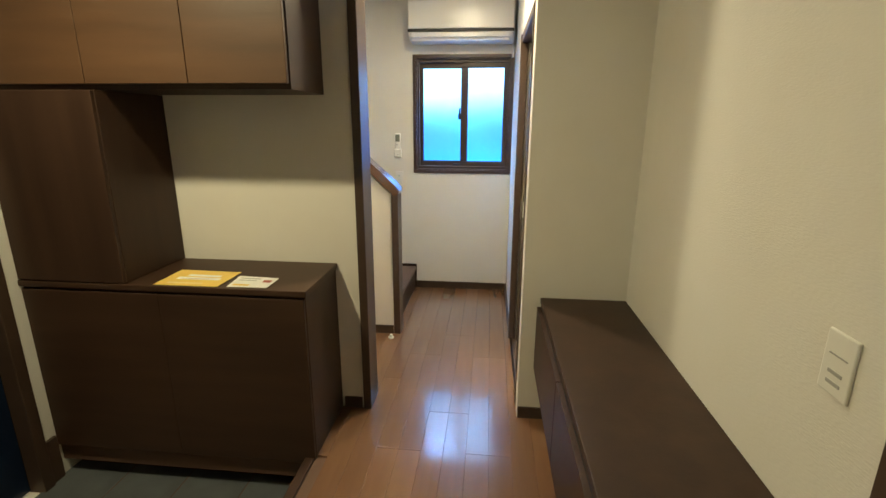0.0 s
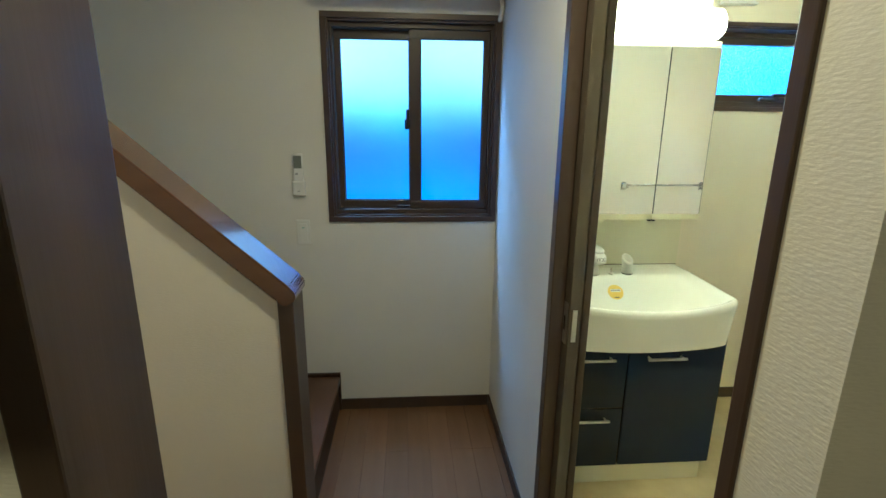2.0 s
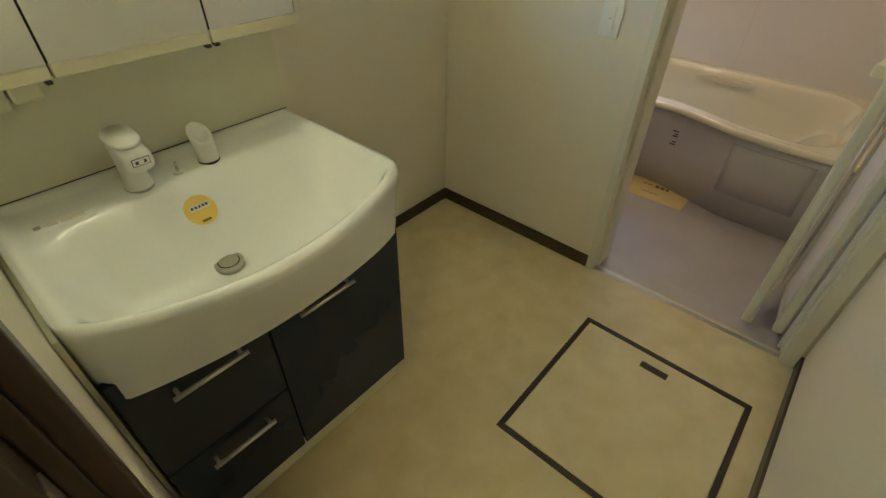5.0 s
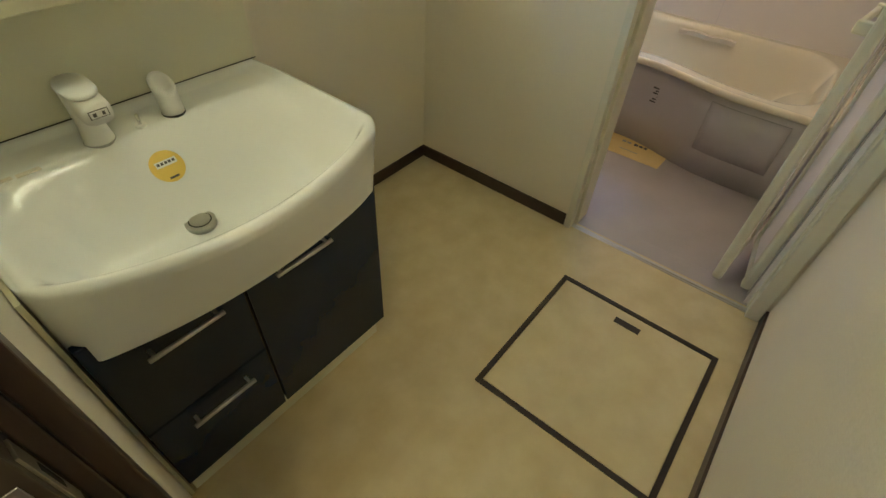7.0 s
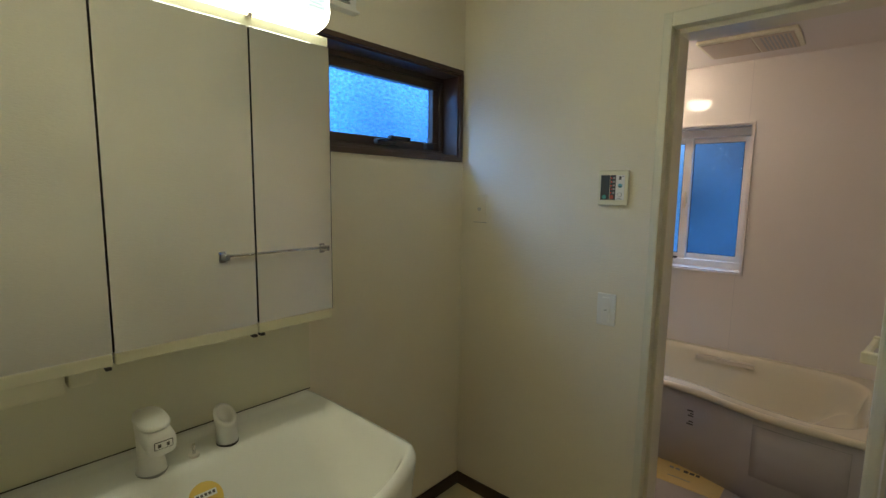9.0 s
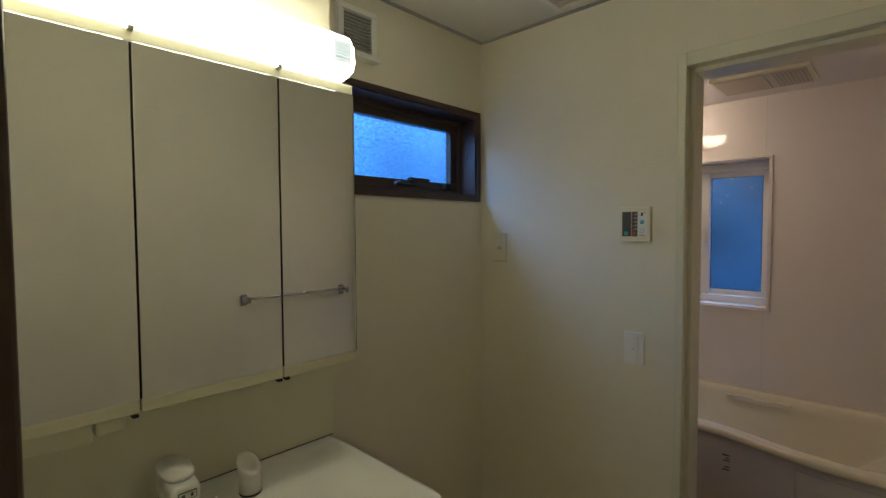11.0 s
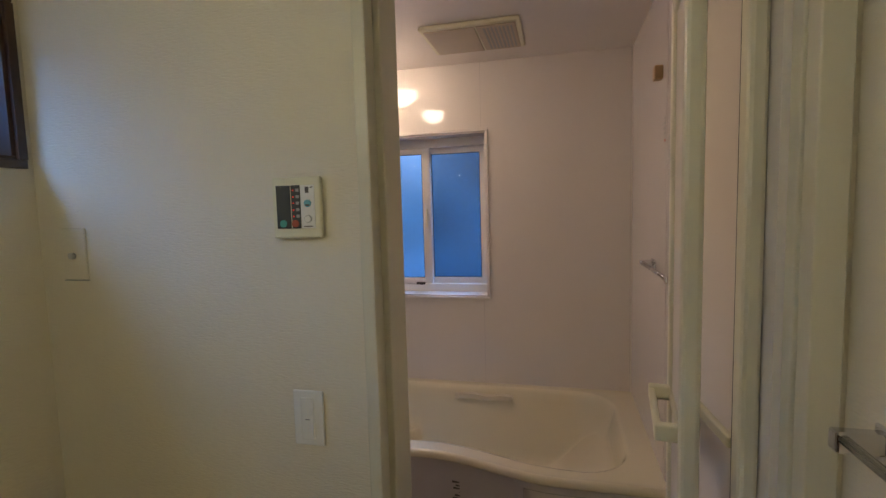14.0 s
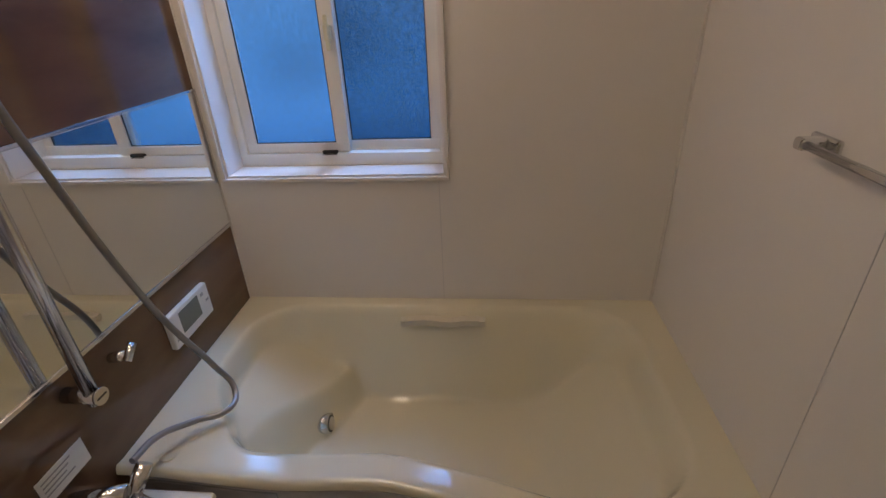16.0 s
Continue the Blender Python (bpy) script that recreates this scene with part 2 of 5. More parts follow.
OUT_BATH = backdrop_mat("outside_dusk_bath", [(0.0, (0.03, 0.17, 0.55)), (0.15, (0.045, 0.22, 0.66)), (0.42, (0.11, 0.42, 1.05)), (0.65, (0.30, 0.70, 1.45)), (1.0, (0.36, 0.78, 1.5))], 0.3, 3.0, SKY_BATH)


# ---------------------------------------------------------------- mesh helpers
def mesh_of(name, bm, material, smooth=False):
    me = bpy.data.meshes.new(name)
    bmesh.ops.recalc_face_normals(bm, faces=bm.faces[:])
    bm.to_mesh(me)
    bm.free()
    for m in (material if isinstance(material, (list, tuple)) else [material]):
        me.materials.append(m)
    if smooth:
        for p in me.polygons:
            p.use_smooth = True
    return me


def add_box(bm, lo, hi, bevel=0.0, seg=2):
    lo2 = [min(a, b) for a, b in zip(lo, hi)]
    hi2 = [max(a, b) for a, b in zip(lo, hi)]
    vs = bmesh.ops.create_cube(bm, size=1.0)["verts"]
    for v in vs:
        v.co = Vector([lo2[i] + (v.co[i] + 0.5) * (hi2[i] - lo2[i]) for i in range(3)])
    if bevel > 0:
        es = list({e for v in vs for e in v.link_edges})
        b = min(bevel, 0.45 * min(h - l for l, h in zip(lo2, hi2)))
        bmesh.ops.bevel(bm, geom=es, offset=b, segments=seg, affect="EDGES", profile=0.5)


def add_cyl(bm, a, b, r, r2=None, n=20, caps=True):
    a, b = Vector(a), Vector(b)
    d = b - a
    q = d.to_track_quat("Z", "Y").to_matrix().to_4x4()
    bmesh.ops.create_cone(bm, cap_ends=caps, segments=n, radius1=r, radius2=r if r2 is None else r2, depth=d.length,
                          matrix=Matrix.Translation((a + b) / 2) @ q)


def ob_of(name, me, parent=None):
    ob = new(name, me)
    if parent:
        ob.parent = parent
        ob.matrix_parent_inverse = parent.matrix_world.inverted()
    return ob


EACH = {"button", "socket", "door_catch", "door_clip", "print", "led", "level_mark", "key", "finger_pull", "pull_recess", "drawer_front", "side_catch", "bottom_ledge", "edge_strip", "dark_panel", "socket_box", "louver"}


def boxes(name, material, items, bevel=0.0, parent=None):
    """One mesh made of boxes given as (lo, hi); small fittings that one could count become one part each."""
    if name in EACH and len(items) > 1:
        return [boxes(name, material, [it], bevel, parent) for it in items][0]
    bm = bmesh.new()
    for lo, hi in items:
        add_box(bm, lo, hi, bevel)
    return ob_of(name, mesh_of(name, bm, material), parent)


def cyls(name, material, items, parent=None, n=20):
    bm = bmesh.new()
    for it in items:
        add_cyl(bm, it[0], it[1], it[2], it[3] if len(it) > 3 else None, n)
    ob = ob_of(name, mesh_of(name, bm, material), parent)
    for p in ob.data.polygons:
        p.use_smooth = len(p.vertices) == 4
    return ob


def tube(name, material, pts, r, parent=None, res=6):
    """A smooth round tube through points, as a mesh."""
    cu = bpy.data.curves.new(name, "CURVE")
    cu.dimensions, cu.bevel_depth, cu.bevel_resolution, cu.resolution_u, cu.use_fill_caps = "3D", r, 4, res, True
    sp = cu.splines.new("BEZIER")
    sp.bezier_points.add(len(pts) - 1)
    for bp, p in zip(sp.bezier_points, pts):
        bp.co = p
        bp.handle_left_type = bp.handle_right_type = "AUTO"
    tmp = bpy.data.objects.new(name, cu)
    me = bpy.data.meshes.new_from_object(tmp)
    bpy.data.objects.remove(tmp)
    me.materials.clear()
    me.materials.append(material)
    for p in me.polygons:
        p.use_smooth = True
    return ob_of(name, me, parent)


def thing(name, at, label, category, group=""):
    e = new(name)
    e.empty_display_size = 0.05
    e.location = at
    e.matrix_world = Matrix.Translation(at)
    return tagged(e, label, category, group)


def struct(ob, label="", category=""):
    return tagged(ob, label, category, kind="structure")


def wall_x(name, x0, x1, y0, y1, z0, z1, holes=(), material=None):
    """A wall slab between x0 and x1 thick, running along y, with holes (ya, yb, za, zb)."""
    items, cur = [], y0
    for ya, yb, za, zb in sorted(holes):
        if ya > cur:
            items.append(((x0, cur, z0), (x1, ya, z1)))
        if za > z0:
            items.append(((x0, ya, z0), (x1, yb, za)))
        if zb < z1:
            items.append(((x0, ya, zb), (x1, yb, z1)))
        cur = yb
    if cur < y1:
        items.append(((x0, cur, z0), (x1, y1, z1)))
    return struct(boxes(name, material or WALLPAPER, items), "pale cream wallpapered interior wall", "wall")


def wall_y(name, y0, y1, x0, x1, z0, z1, holes=(), material=None):
    items, cur = [], x0
    for xa, xb, za, zb in sorted(holes):
        if xa > cur:
            items.append(((cur, y0, z0), (xa, y1, z1)))
        if za > z0:
            items.append(((xa, y0, z0), (xb, y1, za)))
        if zb < z1:
            items.append(((xa, y0, zb), (xb, y1, z1)))
        cur = xb
    if cur < x1:
        items.append(((cur, y0, z0), (x1, y1, z1)))
    return struct(boxes(name, material or WALLPAPER, items), "pale cream wallpapered interior wall", "wall")


# ---------------------------------------------------------------- structure
HC, WC, BC = 2.40, 2.27, 2.237          # ceilings: hall, washroom, bathroom
FAR = 4.72                              # far wall of hall and washroom
HX, WX0, WX1 = 0.68, 0.79, 2.455        # hall wall, washroom walls
BX0, BX1, BY0 = 2.56, 4.23, 3.13        # bathroom
NEAR = 2.84                             # wall between entry and hall

wall_y("wall_far_hall", FAR, FAR + 0.16, -2.6, 0.735, -0.3, 4.3, [(-0.105, 0.655, 1.045, 1.925)])
wall_y("wall_far_washroom", FAR, FAR + 0.16, 0.735, 2.50, -0.1, HC + 0.1, [(1.56, 2.425, 1.575, 1.94)], WASH_PAPER)
wall_x("wall_hall_washroom", HX, 0.735, 2.951, FAR, -0.1, HC + 0.1, [(2.955, 3.755, 0.0, 1.905)])
wall_x("wall_washroom_hall_side", 0.737, WX0, 2.952, FAR, -0.1, HC + 0.1, [(2.955, 3.755, 0.0, 1.905)], WASH_PAPER)
wall_y("wall_entry_right_end", NEAR, 2.951, 0.68, 1.26, -0.3, HC + 0.1)
wall_y("wall_entry_left_end", NEAR, 2.96, -1.6, -0.10, -0.3, HC + 0.1)
wall_x("wall_entry_right", 1.148, 1.26, -0.8, NEAR, -0.3, HC + 0.1, [(0.45, 1.40, 0.0, 2.02)])
wall_x("wall_entry_left", -1.60, -1.46, -0.8, NEAR, -0.3, HC + 0.1, [(1.35, 2.36, -0.2, 2.02)])
wall_y("wall_entry_back", -0.92, -0.8, -1.6, 1.26, -0.3, HC + 0.1)
wall_x("wall_hall_left", -2.6, -2.5, 2.96, FAR, -0.3, 4.3)
wall_y("wall_hall_left_upper", 3.735, 3.825, -2.5, -0.62, 0.0, 4.3)
wall_y("wall_washroom_near", 2.953, 3.05, WX0 + 0.001, 2.50, -0.1, HC + 0.1, (), WASH_PAPER)
wall_y("wall_washroom_furring", 4.50, FAR - 0.002, WX0 + 0.001, 1.515, 0.0, WC + 0.05, (), WASH_PAPER)
wall_x("wall_washroom_bath", WX1, 2.51, 3.05, FAR, -0.1, HC + 0.1, [(3.095, 3.865, -0.1, 1.985)], WASH_PAPER)
# bathroom shell
BW = [(3.895, 4.69, 0.925, 1.865)]
struct(wall_x("wall_bath_far", BX1, BX1 + 0.16, 3.0, 4.86, -0.2, HC, BW, BATHPANEL), "glossy off-white bathroom wall panel with window opening", "wall")
struct(wall_y("wall_bath_right", 3.02, BY0, BX0 - 0.04, BX1, -0.2, HC, (), BATHPANEL), "glossy off-white bathroom wall panel", "wall")
struct(wall_y("wall_bath_left", FAR + 0.012, FAR + 0.15, BX0 - 0.04, BX1, -0.2, HC, (), BATHPANEL), "bathroom wall behind accent panel", "wall")
struct(wall_x("wall_bath_near", 2.512, BX0, 3.02, FAR, -0.2, HC, [(3.095, 3.865, -0.2, 1.985)], BATHPANEL), "glossy off-white bathroom wall panel with doorway", "wall")
struct(boxes("ceiling_hall", CEIL, [((-1.6, -0.92, HC), (0.735, 3.73, HC + 0.1)), ((0.735, -0.92, HC), (1.26, 2.93, HC + 0.1)), ((-0.62, 3.73, HC), (0.735, FAR, HC + 0.1)), ((-2.6, 2.96, HC), (-1.6, 3.73, HC + 0.1))]), "white papered hall ceiling", "ceiling")
struct(boxes("ceiling_stairwell", CEIL, [((-2.6, 3.73, 4.3), (0.735, 4.88, 4.4))]), "white papered stairwell ceiling", "ceiling")
struct(boxes("ceiling_washroom", CEIL, [((WX0, 3.05, WC), (WX1, FAR, WC + 0.08))]), "white papered washroom ceiling", "ceiling")
struct(boxes("ceiling_bath", BATHCEIL, [((BX0, BY0, BC), (BX1, FAR + 0.02, BC + 0.08))]), "pale bathroom ceiling panel", "ceiling")
# grey, darker than wall and ceiling, to draw the line between them
struct(boxes("crown_trim", GREYINK, [((1.515, FAR - 0.012, WC - 0.008), (WX1, FAR, WC)), ((WX1 - 0.012, 3.05, WC - 0.008), (WX1, FAR - 0.012, WC))]), "thin grey ceiling joint trim", "trim")

# bath panel joints, recessed dark-ish seams as thin strips
struct(boxes("panel_joint_trim", SKIRT, [((BX1 - 0.0015, 3.921, 0.42), (BX1 + 0.001, 3.9226, 0.905)), ((BX1 - 0.0015, 3.921, 1.885), (BX1 + 0.001, 3.9226, BC)),
                                           ((3.398, BY0 - 0.001, 0.0), (3.3996, BY0 + 0.0012, BC))]), "hairline grey wall panel joints", "trim")
struct(boxes("corner_trim", BATHPANEL, [((BX1 - 0.008, BY0, 0.42), (BX1, BY0 + 0.008, BC)), ((BX1 - 0.008, FAR - 0.003, 0.42), (BX1, FAR + 0.004, BC))], 0.002), "white corner bead of bathroom panels", "trim")
accent = struct(boxes("bath_accent_panel", BATHWOOD, [((BX0, FAR, -0.05), (BX1, FAR + 0.011, BC))]), "glossy brown wood-grain bathroom accent wall panel", "wall")

# floors
floor_hall = struct(boxes("floor_hall", SUBFLOOR, [((-0.22, -0.8, -0.12), (1.148, 2.46, -0.012)), ((-2.5, 2.46, -0.12), (0.79, FAR, -0.012))]), "glossy brown wooden plank hall floor", "floor")
struct(boxes("entry_step_edge", DARKWOOD_H, [((-0.262, -0.8, -0.15), (-0.22, 2.455, 0.0))], 0.004), "dark wooden entry step nosing", "trim")
floor_genkan = struct(boxes("floor_entry", SUBFLOOR, [((-1.46, -0.8, -0.32), (-0.222, NEAR, -0.196))]), "dark slate tile entry floor", "floor")
floor_wash = struct(boxes("floor_washroom", VINYL, [((WX0, 3.05, -0.12), (2.50, FAR, 0.0))]), "cream marbled vinyl washroom floor", "floor")
floor_bath = struct(boxes("floor_bath", BATHFLOOR, [((2.52, BY0, -0.16), (BX1, FAR + 0.012, -0.045))]), "pale mauve-grey textured bathroom floor", "floor")
struct(boxes("door_sill_base", BATHFLOOR, [((2.487, 3.095, -0.10), (2.60, 3.865, -0.004))], 0.002), "mauve-grey bathroom door sill", "threshold")
struct(boxes("door_sill", SATIN, [((2.472, 3.095, -0.02), (2.486, 3.865, 0.006)), ((2.462, 3.10, 0.0), (2.471, 3.862, 0.004))], 0.002), "metal threshold strip of bathroom door", "threshold")
struct(boxes("threshold_washroom", CASING, [((0.69, 2.955, -0.01), (0.785, 3.755, 0.003))]), "dark wooden washroom threshold", "threshold")

# baseboards
BB = 0.06
struct(boxes("baseboard", BASEB, [
    ((-0.12, FAR - 0.010, 0), (HX, FAR, BB)), ((HX - 0.010, 3.79, 0), (HX, FAR - 0.010, BB)),
    ((-0.20, 2.830, 0), (-0.108, NEAR, BB)), ((-1.46, 2.376, -0.2), (-1.445, 2.437, 0.02)),
    ((0.682, 2.830, 0), (1.148, NEAR, BB)), ((1.138, 1.44, 0), (1.148, 2.830, BB)),
    ((-2.5, 3.725, 0), (-0.125, 3.735, BB)),
    ((1.515, FAR - 0.009, 0), (WX1, FAR, BB)), ((WX1 - 0.009, 3.885, 0), (WX1, FAR - 0.009, BB)), ((1.505, 4.50, 0), (1.524, FAR - 0.009, BB)),
    ((WX0 + 0.05, 3.05, 0), (WX1 - 0.0, 3.059, BB)), ((WX1 - 0.009, 3.059, 0), (WX1, 3.075, BB))], 0.0015), "dark brown wooden baseboard", "baseboard")

# post at the end of the left entry wall, hall door casing
struct(boxes("opening_casing", CASING, [((-0.100, 2.826, 0.0), (-0.060, 2.975, HC))], 0.003), "brown wooden casing on the wall end", "casing")
door_casing = struct(boxes("door_casing_washroom", CASING, [
    ((HX - 0.006, 2.950, 0.0), (WX0 + 0.010, 2.978, 1.925)),
    ((HX - 0.012, 3.735, 0.0), (HX + 0.030, 3.778, 1.925)), ((WX0 - 0.022, 3.743, 0.0), (WX0 + 0.003, 3.782, 1.925)),
    ((0.7475, 3.742, 0.0), (WX0 - 0.0225, 3.7545, 1.88)), ((HX - 0.006, 2.978, 1.880), (WX0 + 0.003, 3.735, 1.925))], 0.003), "dark brown sliding door casing", "door frame")

# ---------------------------------------------------------------- windows
def sash_window(name, axis, base, a0, a1, z0, z1, depth, frame_m, trim_m, glass, mid, trim_w, ft, fo, fm, fr, label):
    """A two-sash sliding window in a hole. axis 'y': in a wall facing -y at y=base; 'x': wall facing -x at x=base."""
    e = thing(name, (0, 0, 0), label, "window")
    tagged(e, kind="structure")

    def P(a, d, z):
        return (a, base + d, z) if axis == "y" else (base + d, a, z)

    def bx(nm, m, items, bevel=0.002, par=e):
        return boxes(nm, m, [(P(a, d, z), P(b, d2, z2)) for a, d, z, b, d2, z2 in items], bevel, par)
    pr = -0.012
    bx("trim", trim_m, [(a0 - trim_w, pr, z0 - trim_w, a1 + trim_w, 0.012, z0), (a0 - trim_w, pr, z1, a1 + trim_w, 0.012, z1 + trim_w),
                        (a0 - trim_w, pr, z0, a0, 0.012, z1), (a1, pr, z0, a1 + trim_w, 0.012, z1)])
    r = 0.008
    bx("reveal", trim_m, [(a0, 0.0, z0, a1, depth, z0 + r), (a0, 0.0, z1 - r, a1, depth, z1), (a0, 0.0, z0 + r, a0 + r, depth, z1 - r), (a1 - r, 0.0, z0 + r, a1, depth, z1 - r)], 0.001)
    A0, A1, Z0, Z1 = a0 + r, a1 - r, z0 + r, z1 - r
    fl, fr2, fb, ftop = ft
    bx("frame", frame_m, [(A0, depth - 0.01, Z0, A1, depth + 0.07, Z0 + fb), (A0, depth - 0.01, Z1 - ftop, A1, depth + 0.07, Z1),
                          (A0, depth - 0.01, Z0 + fb, A0 + fl, depth + 0.07, Z1 - ftop), (A1 - fr2, depth - 0.01, Z0 + fb, A1, depth + 0.07, Z1 - ftop),
                          (A0 + fl, depth + 0.028, Z0 + fb, A1 - fr2, depth + 0.032, Z0 + fb + 0.006)])
    for k, (s0, s1, d) in enumerate(((A0 + fl, mid + fm * 0.5, depth + 0.036), (mid - fm * 0.5, A1 - fr2, depth + 0.004))):
        b0, b1 = Z0 + fb + 0.001, Z1 - ftop - 0.001
        fa, fz = (fo, fm) if k == 0 else (fm, fo)
        g0, g1, h0, h1 = s0 + fa, s1 - fz, b0 + fr, b1 - fr
        bx("sash", frame_m, [(s0, d, b0, s1, d + 0.024, h0), (s0, d, h1, s1, d + 0.024, b1), (s0, d, h0, g0, d + 0.024, h1), (g1, d, h0, s1, d + 0.024, h1)])
        g = bx("pane", glass[k], [(g0 - 0.003, d + 0.010, h0 - 0.003, g1 + 0.003, d + 0.015, h1 + 0.003)], 0, e)
        g.visible_shadow = False
        bx("gasket", DARKEDGE, [(g0 - 0.001, d + 0.006, h0 - 0.001, g1 + 0.001, d + 0.009, h0 + 0.004), (g0 - 0.001, d + 0.006, h1 - 0.004, g1 + 0.001, d + 0.009, h1 + 0.001),
                                (g0 - 0.001, d + 0.006, h0, g0 + 0.004, d + 0.009, h1), (g1 - 0.004, d + 0.006, h0, g1 + 0.001, d + 0.009, h1)], 0)
    return e, bx


hw, hbx = sash_window("window_1", "y", FAR, -0.105, 0.650, 1.045, 1.925, 0.035, BROWNALU, WINDOWTRIM, (FROST, FROST), 0.284, 0.026, (0.012, 0.012, 0.022, 0.022), 0.026, 0.052, 0.038, "dark brown two-sash sliding window with frosted glass")
hbx("crescent_latch", BLACKPL, [(0.235, 0.015, 1.455, 0.262, 0.040, 1.50), (0.242, 0.005, 1.470, 0.256, 0.02, 1.545)], 0.004)
hbx("sash_stop", BLACKPL, [(0.195, 0.03, 1.082, 0.255, 0.05, 1.094)], 0.002)
bw, bbx = sash_window("window_3", "x", BX1, 3.897, 4.688, 0.928, 1.862, 0.125, WHITEALU, BATHPANEL, (FROST_BATH2, FROST_BATH), 4.284, 0.013, (0.018, 0.030, 0.045, 0.048), 0.036, 0.050, 0.034, "white two-sash bathroom window with patterned glass")
bbx("crescent_latch", IVORY, [(4.268, 0.106, 1.36, 4.292, 0.128, 1.41), (4.272, 0.096, 1.33, 4.286, 0.110, 1.44)], 0.005)
bbx("sash_stop", BLACKPL, [(4.305, 0.115, 0.972, 4.362, 0.132, 0.990)], 0.002)

# washroom awning window, deep dark reveal
ww = tagged(thing("window_2", (2.0, FAR, 1.57), "small dark brown awning window with patterned glass", "window"), kind="structure")
boxes("trim", WINDOWTRIM, [((1.54, FAR - 0.010, 1.557), (2.438, FAR + 0.01, 1.577)), ((1.54, FAR - 0.010, 1.934), (2.438, FAR + 0.01, 1.954)), ((1.54, FAR - 0.010, 1.577), (1.56, FAR + 0.01, 1.934)), ((2.420, FAR - 0.010, 1.577), (2.440, FAR + 0.01, 1.934))], 0.002, ww)
boxes("reveal", WINDOWTRIM, [((1.56, FAR, 1.576), (2.422, FAR + 0.15, 1.586)), ((1.56, FAR, 1.926), (2.422, FAR + 0.15, 1.936)), ((1.561, FAR, 1.586), (1.571, FAR + 0.15, 1.926)), ((2.411, FAR, 1.586), (2.421, FAR + 0.15, 1.926))], 0.001, ww)
boxes("frame", BROWNALU, [((1.571, FAR + 0.085, 1.586), (2.411, FAR + 0.15, 1.606)), ((1.571, FAR + 0.085, 1.906), (2.411, FAR + 0.15, 1.926)), ((1.571, FAR + 0.085, 1.606), (1.593, FAR + 0.15, 1.906)), ((2.389, FAR + 0.085, 1.606), (2.411, FAR + 0.15, 1.906))], 0.003, ww)
boxes("sash", BROWNALU, [((1.593, FAR + 0.095, 1.606), (2.389, FAR + 0.13, 1.640)), ((1.593, FAR + 0.095, 1.872), (2.389, FAR + 0.13, 1.906)), ((1.593, FAR + 0.095, 1.640), (1.627, FAR + 0.13, 1.872)), ((2.352, FAR + 0.095, 1.640), (2.389, FAR + 0.13, 1.872))], 0.003, ww)
boxes("pane", FROST_WASH, [((1.625, FAR + 0.110, 1.638), (2.354, FAR + 0.116, 1.874))], 0, ww).visible_shadow = False
boxes("lever_handle", BLACKPL, [((2.01, FAR + 0.055, 1.612), (2.10, FAR + 0.096, 1.630)), ((2.06, FAR + 0.045, 1.628), (2.17, FAR + 0.070, 1.645)), ((1.985, FAR + 0.04, 1.606), (2.06, FAR + 0.065, 1.622))], 0.005, ww)
boxes("side_catch", BLACKPL, [((2.29, FAR + 0.07, 1.606), (2.335, FAR + 0.096, 1.634)), ((1.66, FAR + 0.07, 1.606), (1.70, FAR + 0.096, 1.634))], 0.004, ww)

# plain glowing distance outside
for nm, m, lo, hi in (("backdrop_hall", OUT_HALL, (-1.6, 5.65, 0.0), (1.05, 5.68, 3.2)), ("backdrop_washroom", OUT_WASH, (1.1, 5.65, 0.0), (3.4, 5.68, 3.2)), ("backdrop_bath", OUT_BATH, (5.2, 2.8, 0.0), (5.23, 6.6, 3.2))):
    struct(boxes(nm, m, [(lo, hi)]), "blue dusk light outside the window", "backdrop")

# ---------------------------------------------------------------- hall: stairs
ns = 9
risers = [(-0.125 - 0.235 * i, 0.2 * i) for i in range(ns)]
stair = thing("staircase", (-0.6, 4.27, 0), "dark brown wooden staircase with closed risers", "stairs")
tagged(stair, kind="structure")
for x, z in risers:
    boxes("tread", STEPWOOD, [((x - 0.262, 3.836, z + 0.168), (x + 0.012, FAR - 0.017, z + 0.2))], 0.006, stair)
    boxes("riser", DARKWOOD, [((x - 0.016, 3.836, z), (x, FAR - 0.017, z + 0.168))], 0, stair)
bm = bmesh.new()
for yy0, yy1 in ((FAR - 0.016, FAR - 0.001),):
    for i, (x, z) in enumerate(risers):
        add_box(bm, (x - 0.235, yy0, z), (x + 0.012, yy1, z + 0.215))
ob_of("skirt_board", mesh_of("skirt_board", bm, DARKWOOD), stair)
# sloping half wall with cap and end board
pony = thing("half_wall", (-0.35, 3.78, 0), "cream half wall beside stairs with sloping brown cap", "half wall")
tagged(pony, kind="structure")
bm = bmesh.new()
prof = [(-0.118, 0.0), (-0.118, 0.968), (-0.70, 1.508), (-0.70, 0.0)]
v1 = [bm.verts.new((x, 3.735, z)) for x, z in prof]
v2 = [bm.verts.new((x, 3.833, z)) for x, z in prof]
bm.faces.new(v1)
bm.faces.new(v2[::-1])
for i in range(4):
    bm.faces.new((v1[i], v1[i - 1], v2[i - 1], v2[i]))
ob_of("body", mesh_of("body", bm, WALLPAPER), pony)
bm = bmesh.new()
prof = [(-0.070, 0.984), (-0.070, 1.006), (-0.085, 1.026), (-0.70, 1.592), (-0.70, 1.518), (-0.102, 0.966)]
v1 = [bm.verts.new((x, 3.716, z)) for x, z in prof]
v2 = [bm.verts.new((x, 3.852, z)) for x, z in prof]
bm.faces.new(v1)
bm.faces.new(v2[::-1])
